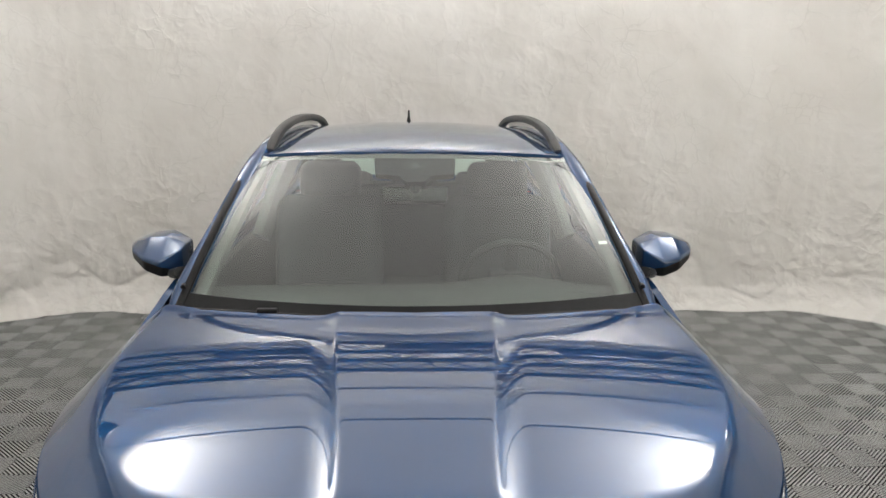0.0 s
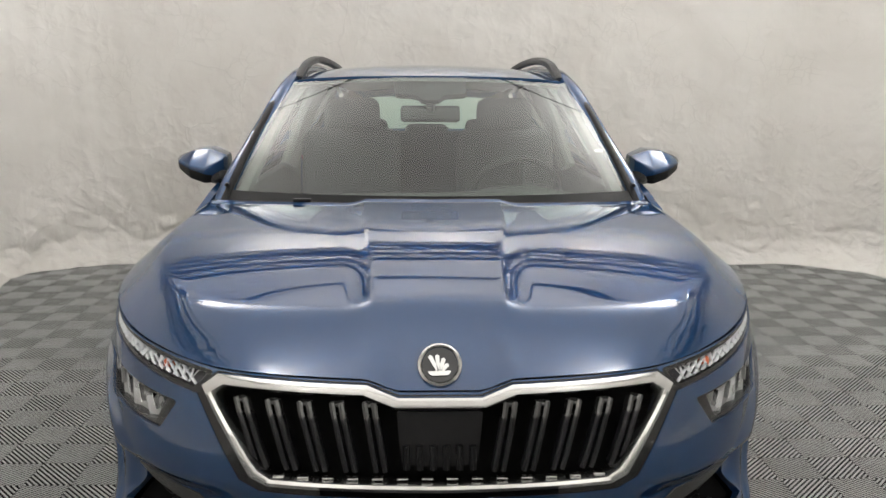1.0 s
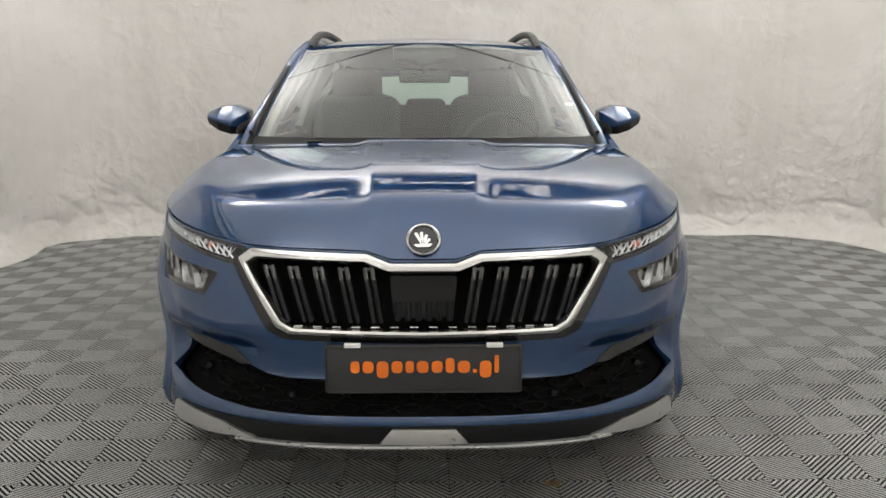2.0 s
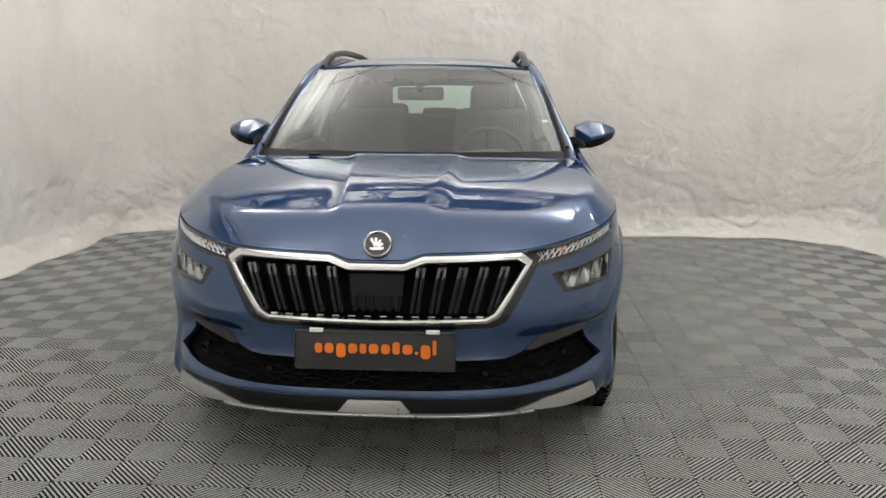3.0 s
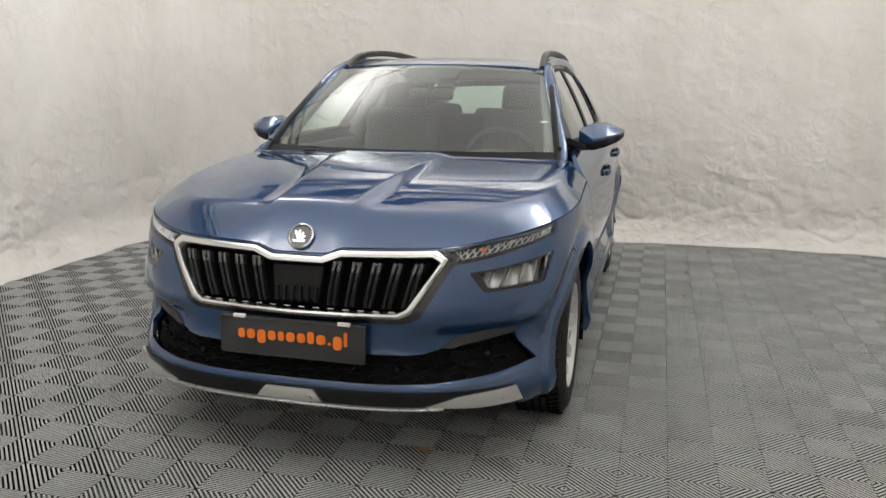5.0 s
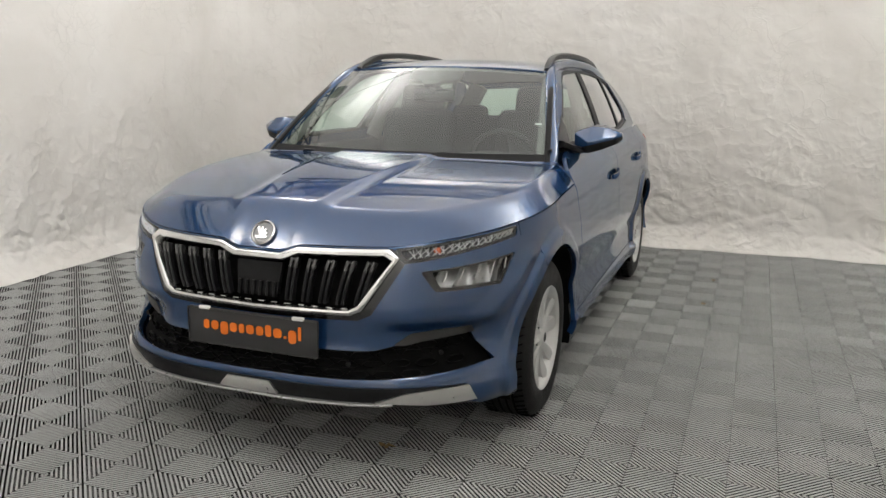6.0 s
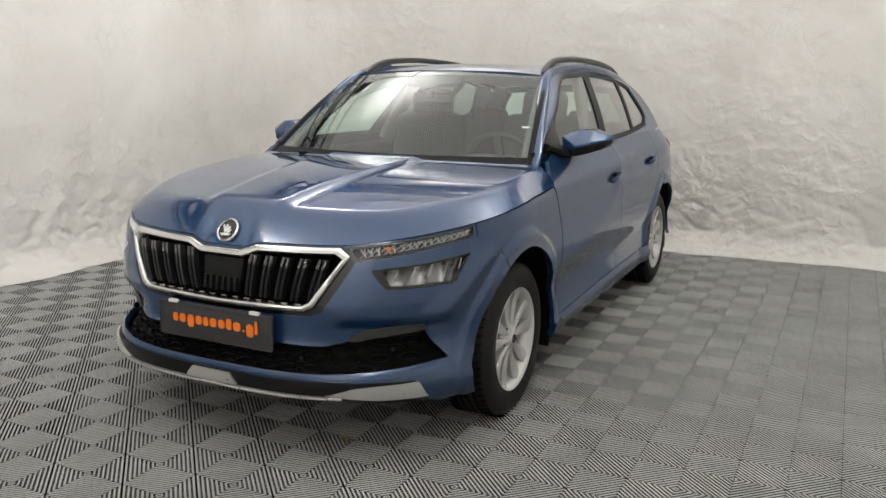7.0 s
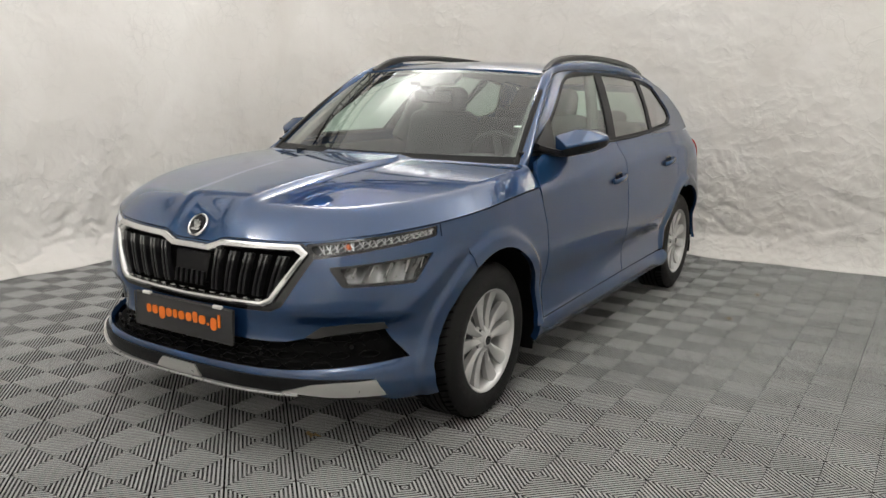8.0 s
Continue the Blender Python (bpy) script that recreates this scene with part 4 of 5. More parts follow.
arch_all = lambda ay, r, a0, a1, n: [(sy(ay - r * math.cos(radians(a0 + (a1 - a0) * i / n))), HUBZ + r * math.sin(radians(a0 + (a1 - a0) * i / n))) for i in range(n + 1)]
wing_top = [(sy(y), EDGE_Z(sy(y)) - 0.004) for y in (0.47, 0.54, 0.62, 0.75, 0.9, 1.1, 1.26)]
wing_o = [(sy(0.605), 0.742), (sy(0.457), 0.798), (sy(0.436), 0.846)] + wing_top + [(sy(1.265), 0.85), (sy(1.295), 0.733), (sy(1.305), 0.47), (sy(1.30), 0.30), (sy(1.20), 0.30)] + arch_all(AXF, 0.388, 176, 60.6, 14)
both("front_wing", wing_o, S, PAINT, car, step=0.016, depth=0.02)
shoulder = lambda y: 1.032 + 0.014 * (y - 1.3)
fd = [(sy(1.275), 0.905), (sy(1.318), 0.965), (sy(1.375), 1.012), (sy(1.45), shoulder(1.45)), (sy(2.345), shoulder(2.345)), (sy(2.349), 0.6), (sy(2.345), 0.335), (sy(1.31), 0.315), (sy(1.312), 0.47), (sy(1.301), 0.733), (sy(1.271), 0.85)]
both("front_door", fd, S, PAINT, car, step=(0.035, 0.016), depth=0.02)
rd = [(sy(2.351), shoulder(2.345)), (sy(3.34), shoulder(3.34)), (sy(3.30), 0.80)] + arch_all(AXR, 0.41, 78, 12, 8) + [(sy(3.05), 0.345), (sy(2.351), 0.335), (sy(2.355), 0.6)]
both("rear_door", rd, S, PAINT, car, step=(0.022, 0.016), depth=0.02)
qt = [(sy(3.346), shoulder(3.34)), (sy(3.95), 1.055), (sy(4.05), 1.0), (sy(4.05), 0.30), (sy(3.885), 0.30)] + arch_all(AXR, ARCH, 184, 80, 12) + [(sy(3.306), 0.80)]
both("rear_wing", qt, S, PAINT, car, step=0.018, depth=0.02)
part("tailgate", panel_mesh([(S_END - sx(0.0) - 0.0, 0.25), (S_END, 1.02), (sy(4.06), 1.02), (sy(4.06), 0.25)], S, 0.06, (), 0.0), PAINT, car)
part("tailgate", panel_mesh([(-S_END, 0.25), (-S_END, 1.02), (-sy(4.06), 1.02), (-sy(4.06), 0.25)], S, 0.06, (), 0.0), PAINT, car)
both("tail_lamp", rounded([(sy(3.90), 0.985), (sy(4.16), 0.985), (sy(4.16), 0.86), (sy(4.02), 0.83)], 0.02), S, RED_LENS, car, "red tail lamp lens", step=0.03, depth=0.01, lift=0.006)
both("sill", [(sy(1.22), 0.300), (sy(1.31), 0.311), (sy(2.345), 0.331), (sy(3.06), 0.341), (sy(3.13), 0.30), (sy(3.1), 0.235), (sy(1.22), 0.225)], S, PAINT, car, step=(0.08, 0.03), depth=0.03, lift=0.0)

for yy, zz, in ((2.205, 0.862), (3.10, 0.890)):
    for sg in (1, -1):
        p = S(sg * sy(yy), zz)
        h = part("door_handle", tube([p + Vector((sg * o, dy, dz)) for dy, dz, o in ((-0.085, -0.010, 0.008), (-0.07, -0.008, 0.020), (-0.02, -0.001, 0.027), (0.04, 0.004, 0.026), (0.075, 0.009, 0.018), (0.088, 0.010, 0.006))], oval(0.008, 0.014, 10, 2.6), ups=[(0, 0, 1)] * 6), PAINT, car)
        # flat black patch painted in place of the shaded recess behind the handle
        part("handle_cup_shade", panel_mesh(rounded([(sg * sy(yy - 0.05), zz - 0.03), (sg * sy(yy + 0.06), zz - 0.024), (sg * sy(yy + 0.06), zz + 0.034), (sg * sy(yy - 0.04), zz + 0.030)], 0.025, 4), S, 0.03, (), 0.0, 0.0015), BLACK_GLOSS, h)

# ---- upper body ----
for sg in (1, -1):
    F = flank(sg)
    top = [(1.40, 1.075), (1.60, 1.215), (1.84, 1.368), (1.96, 1.415), (2.2, 1.441), (2.7, 1.447), (3.1, 1.432), (3.5, 1.392), (3.8, 1.338), (3.95, 1.255), (4.04, 1.15), (4.05, 1.06)]
    frame_o = [(1.30, 0.965), (1.36, 1.035)] + [tuple(p) for p in spline(top, 3)] + [(3.3, 0.97), (2.3, 0.96)]
    dlo = [(1.42, 1.045), (1.70, 1.165), (1.87, 1.268), (2.03, 1.362), (2.13, 1.398), (2.27, 1.416), (2.4, 1.425), (2.8, 1.424), (3.2, 1.404), (3.5, 1.370), (3.62, 1.345), (3.735, 1.19), (3.73, 1.14), (3.60, 1.098), (3.2, 1.076), (2.8, 1.060), (2.36, 1.048)]
    part("body_side", panel_mesh(frame_o, F, 0.05, [dlo], 0.02, 0.0, sg < 0), PAINT, car)
    panes = [
        [(1.66, 1.062), (1.745, 1.170), (1.89, 1.257), (2.05, 1.349), (2.15, 1.384), (2.29, 1.400), (2.575, 1.410), (2.45, 1.22), (2.345, 1.062)],
        [(2.455, 1.066), (2.56, 1.22), (2.68, 1.411), (3.0, 1.403), (3.29, 1.382), (3.22, 1.25), (3.10, 1.085), (2.8, 1.076)],
        [(3.165, 1.092), (3.28, 1.25), (3.365, 1.373), (3.49, 1.356), (3.60, 1.332), (3.705, 1.185), (3.695, 1.145), (3.58, 1.112)],
    ]
    frame_ob = part("window_frame", panel_mesh(dlo, F, 0.06, panes, 0.02, -0.006, sg < 0), BLACK_TRIM, car, "black window surround")
    for k, p in enumerate(panes):
        ob = part("side_window", panel_mesh(p, F, 0.06, (), 0.0, -0.012, sg < 0), SIDE_GLASS if k == 0 else REAR_GLASS, car, "clear side glass" if k == 0 else "tinted side glass")
        ob.visible_shadow = False
    sail = rounded([(1.425, 1.022), (1.665, 1.022), (1.725, 1.185), (1.70, 1.172)], 0.004)
    part("mirror_sail", panel_mesh(sail, F, 0.05, (), 0.02, 0.004, sg < 0), GREY_TRIM, frame_ob)
    seal = [F(y, z) + Vector((sg * 0.003, 0, -0.004)) for y, z in ((1.34, 1.045), (1.8, 1.042), (2.36, 1.050), (2.8, 1.060), (3.2, 1.076), (3.60, 1.098))]
    part("window_seal", tube(seal, oval(0.006, 0.008, 8), ups=[(sg, 0, 0)] * 6), BLACK_TRIM, frame_ob)
    rail = spline([(sg * x, y, z) for x, y, z in ((0.732, 1.262, 0.925), (0.724, 1.385, 1.030), (0.660, 1.60, 1.188), (0.598, 1.83, 1.345), (0.572, 1.95, 1.402), (0.562, 2.08, 1.430), (0.558, 2.3, 1.446), (0.556, 2.7, 1.452), (0.550, 3.1, 1.436), (0.535, 3.5, 1.394), (0.52, 3.85, 1.33))], 5)
    part("cant_rail", tube(rail, lambda t: oval(0.030 - 0.008 * smooth01(0.28, 0.44, t), 0.023, 14, 2.5)), PAINT, car)
    strip = [shield(sg * 1.014, v) + Vector((sg * 0.004, -0.002, 0.004)) for v in [i / 16 for i in range(-1, 17)]]
    part("windscreen_trim", tube(strip, oval(0.014, 0.007, 10, 3)), BLACK_TRIM, car, "dark strip along the windscreen pillar")

shield_ob = part("windscreen", panel_mesh([(-1, -0.03), (1, -0.03), (1, 1), (-1, 1)], shield, (0.08, 0.08), (), 0.0), GLASS, car, "clear greenish windscreen")
shield_ob.visible_shadow = False
part("windscreen_band", panel_mesh([(-1, 0.965), (1, 0.965), (1, 1.0), (-1, 1.0)], shield, (0.08, 0.08), (), 0.0, -0.003), BLACK_GLOSS, shield_ob, "black printed edge of the windscreen")
part("cowl_cover", panel_mesh([(-1, -0.03), (1, -0.03), (1, 0.072), (-1, 0.072)], shield, (0.08, 0.06), (), 0.006, 0.006), BLACK_TRIM, shield_ob, "matt black cover along the foot of the windscreen")

roof_half = [(0.0, 1.803), (0.2, 1.813), (0.4, 1.847), (0.54, 1.886), (0.566, 1.915), (0.566, 2.1), (0.564, 2.7), (0.556, 3.1), (0.542, 3.5), (0.518, 3.80), (0.46, 3.90), (0.25, 3.95), (0.0, 3.96)]
roof_o = [Vector(p) for p in roof_half] + [Vector((-x, y)) for x, y in reversed(roof_half[1:-1])]
part("roof", panel_mesh(roof_o, roof_at, (0.05, 0.06), (), 0.02), PAINT, car)


def hatch(u, v):
    """The rear window's surface, v down."""
    return Vector((u * (0.48 + 0.17 * v), 3.93 + 0.20 * v - 0.06 * u * u, 1.345 - 0.33 * v - 0.02 * u * u))


win = rounded([(-0.88, 0.12), (0.88, 0.12), (0.86, 0.82), (-0.86, 0.82)], 0.08, 4)
part("tailgate_frame", panel_mesh([(-1.03, 0), (1.03, 0), (1.05, 1.02), (-1.05, 1.02)], hatch, 0.1, [win], 0.02, 0.0, True), PAINT, car)
rw = part("rear_window", panel_mesh(win, hatch, 0.1, (), 0.0, -0.006, True), SIDE_GLASS, car, "clear rear window")
rw.visible_shadow = False

for sg in (1, -1):
    base = [(0.545, 1.955), (0.540, 2.00), (0.533, 2.10), (0.528, 2.25), (0.526, 2.5), (0.524, 2.8), (0.518, 3.1), (0.508, 3.35), (0.502, 3.52), (0.498, 3.60)]
    lifts = [-0.006, 0.012, 0.037, 0.050, 0.055, 0.055, 0.052, 0.044, 0.022, -0.006]
    pts = [Vector((sg * x, y, roof_at(x, y).z + l)) for (x, y), l in zip(base, lifts)]
    rr = part("roof_rail", tube(spline(pts, 4), lambda t: oval(0.019, 0.017, 10, 2.8)), GREY_TRIM, car, "satin black roof rail")
    part("rail_inlay", tube([Vector((sg * (x + 0.014), y, roof_at(x, y).z + 0.022)) for x, y in base[3:8]], oval(0.003, 0.010, 8, 3)), SATIN, rr)
ant = roof_at(-0.03, 3.78)
part("antenna", tube([ant + Vector((0, 0, -0.01)), ant + Vector((0, 0.004, 0.012)), ant + Vector((0, 0.03, 0.05)), ant + Vector((0, 0.06, 0.09))], lambda t: oval(0.028 * (1 - t) ** 2 + 0.005, 0.028 * (1 - t) ** 2 + 0.005, 10)), BLACK_TRIM, car, "short black roof antenna")


# ---- door mirrors ----
STATIONS = [(-0.08, -0.045, 0.045, 0.052, 1.575, 1.73), (0.28, -0.062, -0.004, 0.068, 1.545, 1.775), (0.6, -0.052, 0.000, 0.056, 1.570, 1.775), (0.9, -0.032, 0.006, 0.028, 1.640, 1.765), (1.0, -0.014, 0.006, 0.016, 1.695, 1.745)]


def mirror_shell(sg, grow):
    """A folded wedge: an upper facet and a lower one meet in a crease that runs out to the tip."""
    bm, rows = bmesh.new(), []
    for t, zb, zc, zt, yf, yb in STATIONS:
        x, z0 = sg * (0.798 + 0.192 * t + grow * 0.02 * (t - 0.5)), 1.072 + 0.022 * t
        top = yf + 0.45 * (yb - yf)
        ring = [(yf + 0.012, zb), (yf, zc), (top, zt - 0.004), (yb - 0.012, zt), (yb, zt - 0.02), (yb - 0.01, zb)]
        rows.append([bm.verts.new((x, 1.66 + (y - 1.66) * (1 + grow), z0 + z * (1 + grow))) for y, z in ring])
    for p, q in zip(rows, rows[1:]):
        for j in range(6):
            bm.faces.new((p[j], p[(j + 1) % 6], q[(j + 1) % 6], q[j]))
    bm.faces.new(rows[0])
    bm.faces.new(rows[-1])
    bmesh.ops.recalc_face_normals(bm, faces=bm.faces[:])
    bmesh.ops.bevel(bm, geom=bm.edges[:], offset=0.007, segments=3, profile=0.5, affect="EDGES", clamp_overlap=True)
    return bm


for sg in (1, -1):
    bm = mirror_shell(sg, 0)
    bmesh.ops.bisect_plane(bm, geom=bm.verts[:] + bm.edges[:] + bm.faces[:], plane_co=(sg * 0.88, 1.66, 1.063), plane_no=(sg * -0.27, 0.0, 1), clear_inner=True)
    cap = part("mirror_cap", bm, PAINT, car, "blue door mirror cap")
    bm = mirror_shell(sg, -0.03)
    bmesh.ops.bisect_plane(bm, geom=bm.verts[:] + bm.edges[:] + bm.faces[:], plane_co=(sg * 0.88, 1.66, 1.065), plane_no=(sg * -0.27, 0.0, 1), clear_outer=True)
    part("mirror_base", bm, BLACK_TRIM, cap, "black mirror underside")
    st = [Vector((sg * x, y, z)) for x, y, z in ((0.745, 1.45, 1.065), (0.78, 1.51, 1.045), (0.80, 1.58, 1.032), (0.85, 1.64, 1.036))]
    part("mirror_arm", tube(spline(st, 4), lambda t: oval(0.030 + 0.006 * t, 0.017, 10, 3)), BLACK_TRIM, cap, "black mirror arm")

# ---- wheels ----


def spoke(a0, skew):
    """One broad folded spoke, in the wheel's own plane."""
    bm = bmesh.new()
    rows = []
    for i in range(9):
        t = i / 8
        r = 0.030 + 0.172 * t
        wdt = 0.009 + 0.021 * min(t * 1.25, 1.0)
        mid = skew * (0.010 + 0.047 * t)
        x = -0.004 - 0.016 * math.sin(math.pi * min(0.15 + 0.85 * t, 1.0))
        fold = skew * 0.25 * wdt
        sec = ((-wdt, x - 0.030), (-wdt, x - 0.007), (fold, x), (wdt, x - 0.007), (wdt, x - 0.030))
        ca, sa = math.cos(a0), math.sin(a0)
        rows.append([bm.verts.new((xx, r * ca - (mid + q) * sa, r * sa + (mid + q) * ca)) for q, xx in sec])
    for a, b in zip(rows, rows[1:]):
        for j in range(5):
            bm.faces.new((a[j], a[(j + 1) % 5], b[(j + 1) % 5], b[j]))
    bm.faces.new(rows[0])
    bm.faces.new(rows[-1][::-1])
    bmesh.ops.recalc_face_normals(bm, faces=bm.faces[:])
    return bm


def wheel():
    """A wheel round the x axis, its outside towards +x."""
    hub = bpy.data.objects.new("wheel", None)
    scene.collection.objects.link(hub)
    hub.parent = car
    R, H = 0.324, 0.102
    tyre_p = [(0.205, -H + 0.01), (0.215, -H - 0.004), (0.262, -H - 0.010), (0.300, -H + 0.002), (0.315, -H + 0.016), (R - 0.003, -H + 0.032), (R, -0.03), (R, 0.03), (R - 0.003, H - 0.032), (0.315, H - 0.016), (0.308, H - 0.008), (0.300, H - 0.002), (0.288, H + 0.006), (0.262, H + 0.010), (0.236, H + 0.008), (0.216, H + 0.003), (0.209, H - 0.002), (0.205, H - 0.012)]
    part("tyre", lathe(tyre_p, 72), RUBBER, hub, "black rubber tyre")
    # near-black bars and rings on the tread, painted shade instead of cut grooves
    grooves = []
    for k in range(64):
        a = 2 * math.pi * k / 64
        for sgn, l in ((1, 0.052), (-1, 0.052)):
            m = Matrix.Rotation(a + 0.02 * sgn, 4, "X") @ Matrix.Translation((sgn * 0.064, 0, R - 0.0015)) @ Matrix.Rotation(radians(20 * sgn), 4, "Z")
            grooves.append(placed(box(0, 0, 0, l, 0.0045, 0.006), m))
    for xg in (-0.045, -0.015, 0.015, 0.045):
        grooves.append(lathe([(R - 0.002, xg - 0.004), (R + 0.0008, xg - 0.004), (R + 0.0008, xg + 0.004), (R - 0.002, xg + 0.004)], 72))
    part("tread_groove_shade", merge(grooves), VOID, hub, smooth=False)
    part("rim", lathe([(0.207, -H + 0.01), (0.196, -H + 0.012), (0.186, -0.03), (0.184, 0.04), (0.193, H - 0.022), (0.200, H - 0.008), (0.208, H + 0.002), (0.213, H + 0.004), (0.215, H - 0.001), (0.209, H - 0.006)], 64), RIM, hub, "silver alloy rim")
    part("brake_disc", lathe([(0.0, 0.02), (0.135, 0.02), (0.138, 0.012), (0.138, 0.0)], 40), LAMP_GREY, hub, "grey brake disc")
    part("wheel_back", lathe([(0.0, -0.02), (0.186, -0.02)], 40), VOID, hub)
    for k in range(5):
        a = radians(90 + 72 * k)
        for sk in (1, -1):
            part("spoke", placed(spoke(a, sk), Matrix.Translation((H, 0, 0))), RIM, hub)
        for d in (36,):
            b = a + radians(d)
            part("wheel_bolt", placed(lathe([(0.0, 0.012), (0.008, 0.012), (0.009, 0.0)], 10), Matrix.Translation((H - 0.034, 0.052 * math.cos(b), 0.052 * math.sin(b)))), LAMP_GREY, hub)
    part("hub_face", lathe([(0.072, H - 0.040), (0.058, H - 0.026), (0.044, H - 0.016), (0.034, H - 0.010)], 40), RIM, hub)
    part("hub_cap", lathe([(0.0, H - 0.006), (0.024, H - 0.006), (0.029, H - 0.008), (0.033, H - 0.014), (0.033, H - 0.03)], 32), RIM, hub)
    part("cap_disc", lathe([(0.0, H - 0.0045), (0.019, H - 0.0045), (0.020, H - 0.007)], 28), BLACK_GLOSS, hub, "small black disc of the hub cap")
    return hub


first = wheel()
first.location = (0.755, AXF, HUBZ)
for x, y, turn in ((0.755, AXR, 0), (-0.755, AXF, 180), (-0.755, AXR, 180)):
    copy_thing(first, pose(x, y, HUBZ, 25 + 31 * (y > 2), 0, turn))

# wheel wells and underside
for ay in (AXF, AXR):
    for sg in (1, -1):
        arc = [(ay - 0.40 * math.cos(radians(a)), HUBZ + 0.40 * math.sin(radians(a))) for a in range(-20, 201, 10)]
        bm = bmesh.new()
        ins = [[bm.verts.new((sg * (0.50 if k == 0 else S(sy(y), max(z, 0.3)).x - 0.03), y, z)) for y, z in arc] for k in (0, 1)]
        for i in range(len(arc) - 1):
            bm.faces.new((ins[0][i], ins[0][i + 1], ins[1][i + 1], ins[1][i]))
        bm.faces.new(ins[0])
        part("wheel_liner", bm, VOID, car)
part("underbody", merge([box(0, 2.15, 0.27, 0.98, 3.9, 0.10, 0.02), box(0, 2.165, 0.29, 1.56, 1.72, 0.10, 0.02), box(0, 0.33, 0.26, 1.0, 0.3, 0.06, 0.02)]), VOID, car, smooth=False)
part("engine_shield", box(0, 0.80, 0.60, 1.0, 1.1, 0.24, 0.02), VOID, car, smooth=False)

# ---- cabin ----
dash_bm = bmesh.new()
dash_rows = []
for y, z in ((1.16, 0.955), (1.30, 0.975), (1.50, 0.985), (1.66, 0.975), (1.72, 0.93), (1.70, 0.80), (1.62, 0.60)):
    dash_rows.append([dash_bm.verts.new((x, y + 0.05 * (x / 0.7) ** 2 - 0.02, z + 0.035 * math.exp(-(((x - 0.36) / 0.17) ** 2)) * smooth01(1.3, 1.6, y) - 0.02 * (x / 0.7) ** 2)) for x in np.linspace(-0.72, 0.72, 25)])
for a, b in zip(dash_rows, dash_rows[1:]):
    for i in range(24):
        dash_bm.faces.new((a[i], a[i + 1], b[i + 1], b[i]))
part("dashboard", dash_bm, INTERIOR, car, "dark grey dashboard")
sw_m = Matrix.Translation((0.36, 1.86, 0.93)) @ Matrix.Rotation(radians(-65), 4, "X")
ring = [sw_m @ Vector((0.185 * math.cos(a), 0.185 * math.sin(a), 0)) for a in np.linspace(0, 2 * math.pi, 37)[:-1]]
wheel_ob = part("steering_wheel", tube(ring, oval(0.014, 0.014, 8), closed=True, ups=[sw_m.to_3x3() @ Vector((0, 0, 1))] * 36), INTERIOR, car, "dark steering wheel")
part("wheel_boss", merge([placed(box(0, 0, 0, 0.17, 0.12, 0.05, 0.02), sw_m), placed(box(0, 0, 0, 0.34, 0.035, 0.02, 0.008), sw_m), placed(box(0, -0.09, 0, 0.05, 0.17, 0.02, 0.008), sw_m)]), INTERIOR, wheel_ob)


def seat(x, y, w=0.47):
    m = Matrix.Rotation(radians(-16), 4, "X")
    ob = part("seat", merge([box(x, y - 0.24, 0.55, w, 0.52, 0.20, 0.06, 4), placed(box(0, 0, 0.31, w, 0.16, 0.62, 0.07, 4), Matrix.Translation((x, y + 0.02, 0.58)) @ m)]), SEAT, car, "dark grey cloth seat")
    hm = Matrix.Translation((x, y + 0.02, 0.58)) @ m
    part("headrest", placed(box(0, 0.0, 0.675, 0.27, 0.11, 0.19, 0.05, 4), hm), SEAT, ob)


seat(0.37, 2.28)
seat(-0.37, 2.28)
bench_m = Matrix.Rotation(radians(-20), 4, "X")
bench = part("rear_bench", merge([box(0, 2.95, 0.55, 1.22, 0.5, 0.2, 0.06, 3), placed(box(0, 0, 0.28, 1.22, 0.15, 0.56, 0.06, 3), Matrix.Translation((0, 3.18, 0.58)) @ bench_m)]), SEAT, car, "dark grey rear bench")
for x in (-0.36, 0.0, 0.36):
    part("headrest", placed(box(0, 0, 0.575 - 0.03 * (x == 0), 0.26, 0.10, 0.12, 0.04, 3), Matrix.Translation((x, 3.18, 0.58)) @ bench_m), SEAT, bench)
for sg in (1, -1):
    part("door_card", box(sg * 0.735, 2.35, 0.76, 0.05, 1.5, 0.46, 0.02), INTERIOR, car)
    post = [Vector((sg * x, y, z)) for x, y, z in ((0.665, 2.37, 1.0), (0.60, 2.48, 1.22), (0.525, 2.60, 1.40))]
    part("belt_post", tube(post, oval(0.03, 0.045, 10, 3)), POST, car, "grey pillar lining")
    ap = [shield(sg * 0.965, v) + Vector((0, 0.035, -0.03)) for v in (0.0, 0.25, 0.5, 0.75, 1.0)]
    part("pillar_lining", tube(ap, oval(0.022, 0.02, 10, 3)), POST, car, "grey pillar lining")
    cp = [Vector((sg * x, y, z)) for x, y, z in ((0.60, 3.80, 0.95), (0.54, 3.83, 1.15), (0.45, 3.84, 1.32))]
    part("rear_pillar_lining", tube(cp, oval(0.06, 0.07, 10, 3)), POST, car, "grey pillar lining")
part("cabin_floor", box(0, 2.6, 0.40, 1.5, 2.6, 0.06, 0.01), INTERIOR, car)
part("boot_liner", merge([box(0, 3.75, 0.62, 1.1, 0.75, 0.34, 0.03), box(0, 4.0, 0.9, 1.15, 0.05, 0.3, 0.01)]), INTERIOR, car)
hl = panel_mesh([(-0.57, 1.90), (0.57, 1.90), (0.56, 3.9), (-0.56, 3.9)], lambda x, y: roof_at(x, y) - Vector((0, 0, 0.035)), 0.15, (), 0.0)
part("headliner", hl, LINER, car, "pale cloth headliner")
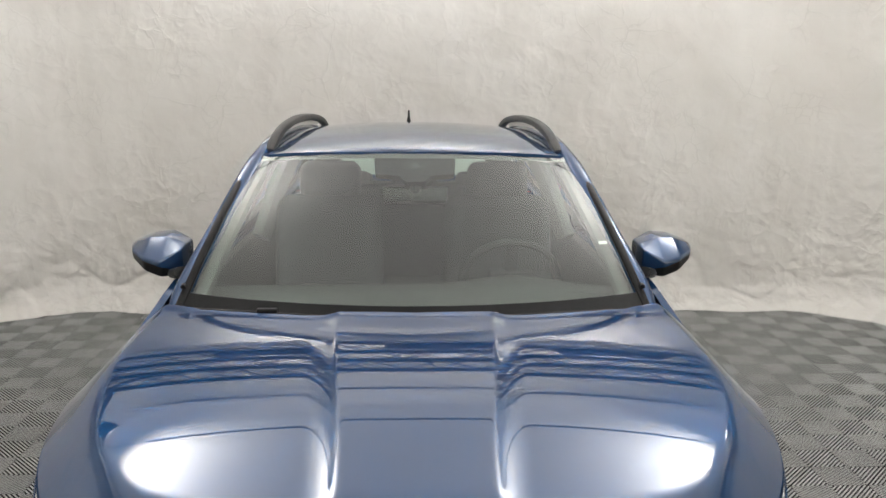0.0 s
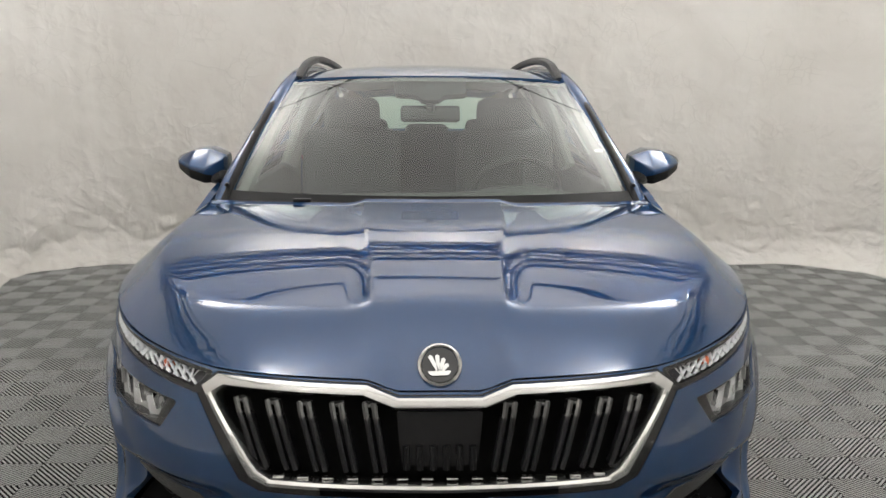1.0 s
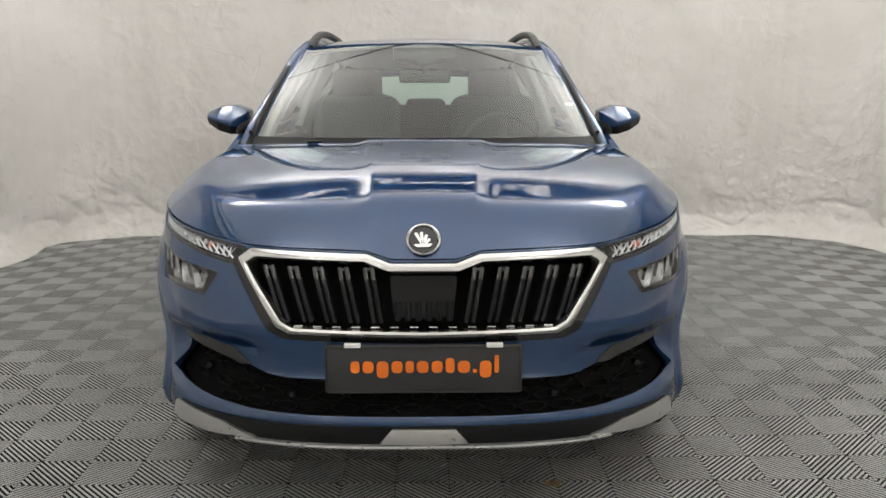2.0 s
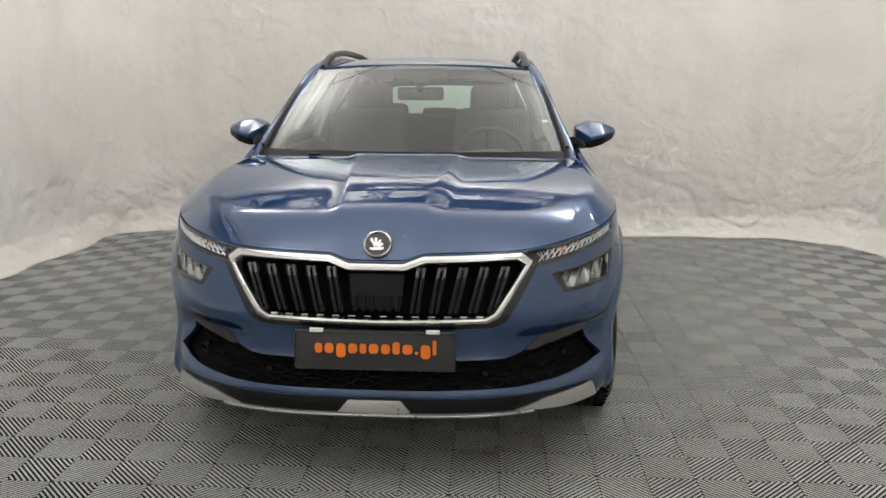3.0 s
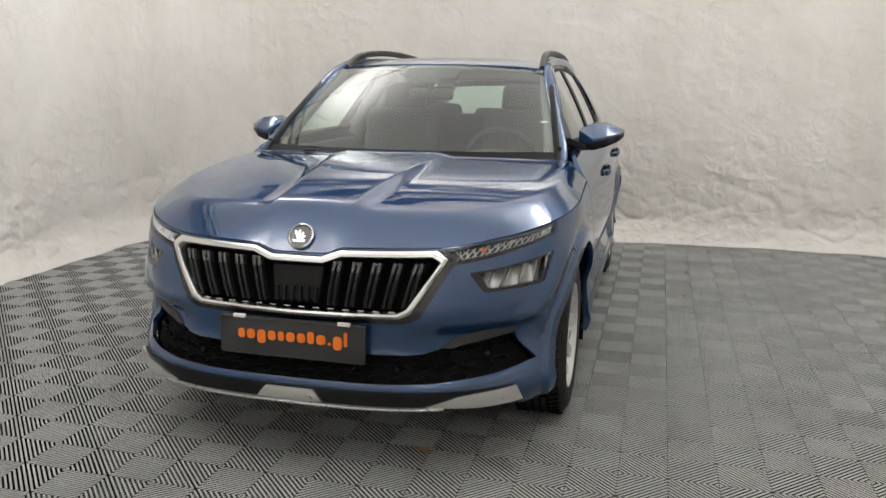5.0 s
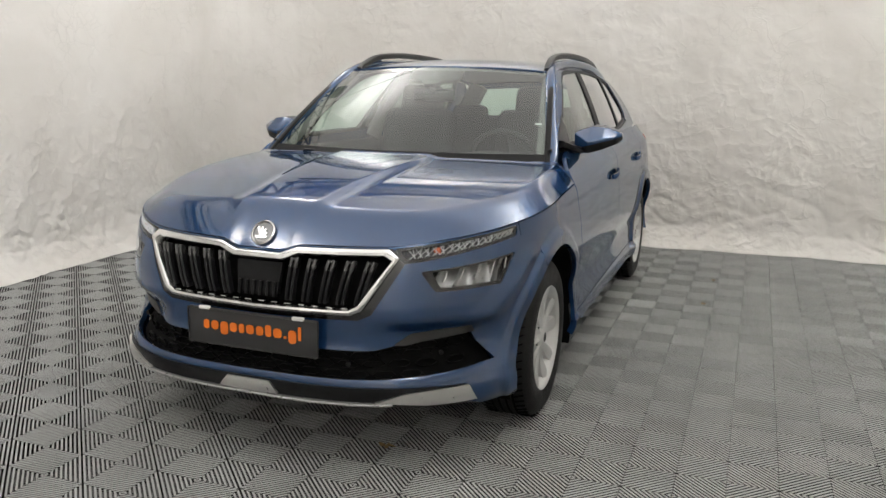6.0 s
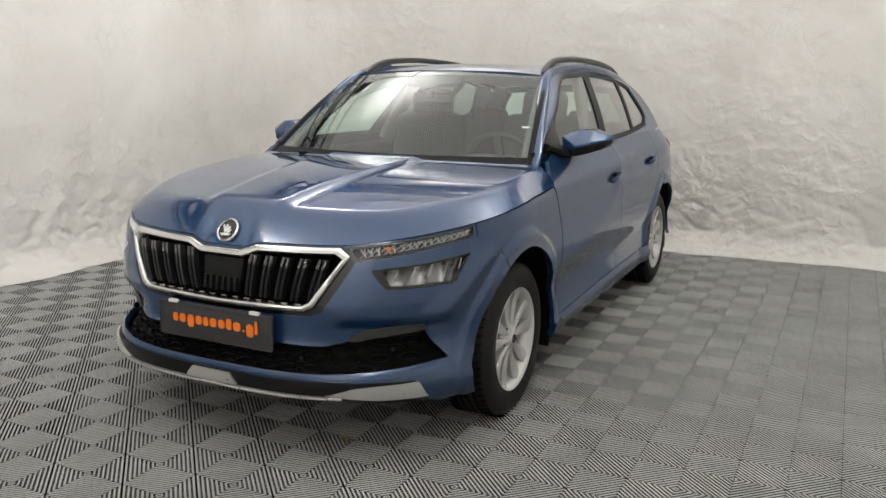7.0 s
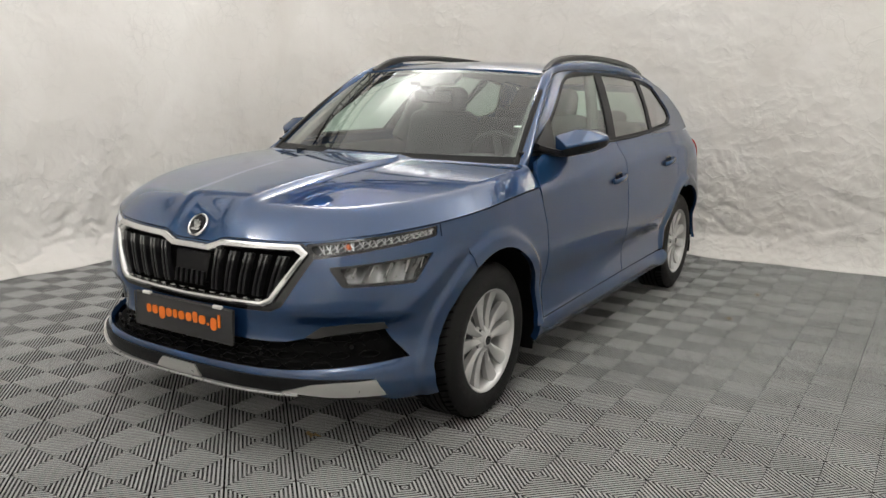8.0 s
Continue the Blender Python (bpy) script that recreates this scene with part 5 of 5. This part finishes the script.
sensor = rounded(mirror2([(0, 0.985), (0.255, 0.985), (0.235, 0.86), (0.09, 0.845), (0.055, 0.80), (0, 0.80)]), 0.02)
part("sensor_cover", panel_mesh(sensor, shield, 0.06, (), 0.02, -0.012), BLACK_TRIM, car, "black sensor cover behind the windscreen")
part("camera_window", panel_mesh(mirror2([(0, 0.945), (0.012, 0.945), (0.032, 0.90), (0, 0.90)]), shield, 0.03, (), 0.0, -0.008), LAMP_GREY, car)
mp = shield(0.0, 0.82)
vm = part("inner_mirror", box(mp.x, mp.y + 0.07, mp.z - 0.075, 0.235, 0.03, 0.065, 0.014, 3), BLACK_GLOSS, car, "black rear-view mirror")
part("mirror_stem", tube([mp + Vector((0, 0.01, -0.02)), mp + Vector((0, 0.05, -0.05))], oval(0.02, 0.02, 8)), INTERIOR, vm)

part("glass_mark", panel_mesh([(0.925, 0.362), (0.972, 0.362), (0.972, 0.380), (0.925, 0.380)], shield, 0.03, (), 0.0, -0.004), WHITE_TRIM, shield_ob, "small pale sticker behind the windscreen")

# wiper and its arm
for x0, x1 in ((-0.69, -0.05), (-0.02, 0.62)):
    arm = [shield(x0 / 0.73 + (x1 - x0) / 0.73 * t, -0.005 + 0.02 * math.sin(3 * t)) + Vector((0, -0.012, 0.008)) for t in [i / 8 for i in range(9)]]
    wp = part("wiper", tube(arm, oval(0.007, 0.006, 8)), BLACK_TRIM, car, "black windscreen wiper")
    c = arm[3]
    part("wiper_joint", box(c.x, c.y, c.z + 0.008, 0.06, 0.02, 0.014, 0.004), BLACK_TRIM, wp)

# ---- small things on the floor ----


def leaf(x, y, size, turn):
    bm = bmesh.new()
    c = bm.verts.new((0, 0, 0.006))
    ring = []
    for k in range(16):
        a = 2 * math.pi * k / 16
        r = size * (0.7 + 0.3 * math.cos(5 * a)) * (1.25 if k == 0 else 1)
        ring.append(bm.verts.new((r * math.cos(a), r * 0.75 * math.sin(a), 0.003 + 0.012 * abs(math.sin(2 * a)))))
    for k in range(16):
        bm.faces.new((c, ring[k], ring[(k + 1) % 16]))
    ob = tagged(part("dry_leaf", bm, LEAF), "small curled dry brown leaf lying on the floor tiles", "leaf", "fallen leaves")
    ob.matrix_world = pose(x, y, 0.003, 0, 0, turn)


leaf(0.397, 0.272, 0.035, 20)
leaf(1.369, 2.862, 0.022, 70)
leaf(1.397, 3.549, 0.018, 140)

# ---- floor tiles: ribs in square rings, turned by 45 degrees ----
CELL, RIBS, ORX, ORY = 0.2385, 8, 1.089, 0.311


def tile_mesh(ties):
    """Four quarter-turned sets of ribs round a cell's middle, with groove shade painted near-black on the rib walls."""
    verts, faces, kinds = [], [], []
    pitch = CELL / 2 / RIBS
    for q in range(4):
        c, s = ((1, 0), (0, 1), (-1, 0), (0, -1))[q]
        for k in range(RIBS):
            r0, r1 = pitch * (k + 0.25), pitch * (k + 0.77)
            base = len(verts)
            for r, h in ((r0 + 0.0002, -0.016), (r0, -0.0017), (r0 + 0.0006, 0.0), (r1 - 0.0006, 0.0), (r1, -0.0017), (r1 - 0.0002, -0.016)):
                e = max(r - 0.0012, 0.0002)
                for w in (-e, e):
                    verts.append((c * r - s * w, s * r + c * w, h))
            for a in (0, 2, 4, 6, 8):
                faces.append((base + a, base + a + 2, base + a + 3, base + a + 1))
                # 1: outer walls of the rib, near-black in place of groove shade
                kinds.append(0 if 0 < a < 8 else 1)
            for t in range(int(2 * r0 / 0.013) if ties else 0):
                w = (t + 0.5) * 0.013 - 0.0065 * int(2 * r0 / 0.013)
                base = len(verts)
                for r, e in ((r0 - pitch * 0.42, -0.0013), (r0 - pitch * 0.42, 0.0013), (r0, 0.0013), (r0, -0.0013)):
                    verts.append((c * r - s * (w + e), s * r + c * (w + e), -0.0045))
                faces.append((base, base + 1, base + 2, base + 3))
                kinds.append(0)
    return verts, faces, kinds


tv, tf, tk = tile_mesh(True)
tile_me = bpy.data.meshes.new("tile")
tile_me.from_pydata(tv, [], tf)
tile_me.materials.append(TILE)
tile_me.materials.append(UNDERLAY_SHADE)
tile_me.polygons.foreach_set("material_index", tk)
rot = Matrix.Rotation(radians(45), 4, "Z")
near_cells, far_cells = [], []
for i in range(-45, 46):
    for j in range(-45, 46):
        p = rot @ Vector((i * CELL, j * CELL, 0)) + Vector((ORX, ORY, 0))
        if not (X0 - 0.1 < p.x < X1 + 0.1 and Y0 - 0.1 < p.y < Y1 + 0.1):
            continue
        d = math.hypot(p.x - 1.5, p.y - 0.6)
        (near_cells if d < 2.35 else far_cells).append((d, p))
near_cells.sort(key=lambda c: c[0])
far_cells += near_cells[298:]
for d, p in near_cells[:298]:
    ob = new("tile", tile_me)
    ob.matrix_world = Matrix.Translation(p) @ rot
    ob.parent = floor
tv, tf, tk = tile_mesh(False)
verts, faces = [], []
base_v = np.array(tv) @ np.array(rot.to_3x3()).T
for d, p in far_cells:
    o = len(verts)
    verts += (base_v + np.array(p)).tolist()
    faces += [tuple(o + i for i in f) for f in tf]
far_me = bpy.data.meshes.new("tile_field")
far_me.from_pydata(verts, [], faces)
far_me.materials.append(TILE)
far_me.materials.append(UNDERLAY_SHADE)
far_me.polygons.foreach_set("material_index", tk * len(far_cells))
far_ob = tagged(new("tile_field", far_me), kind="stuff")
far_ob.parent = floor
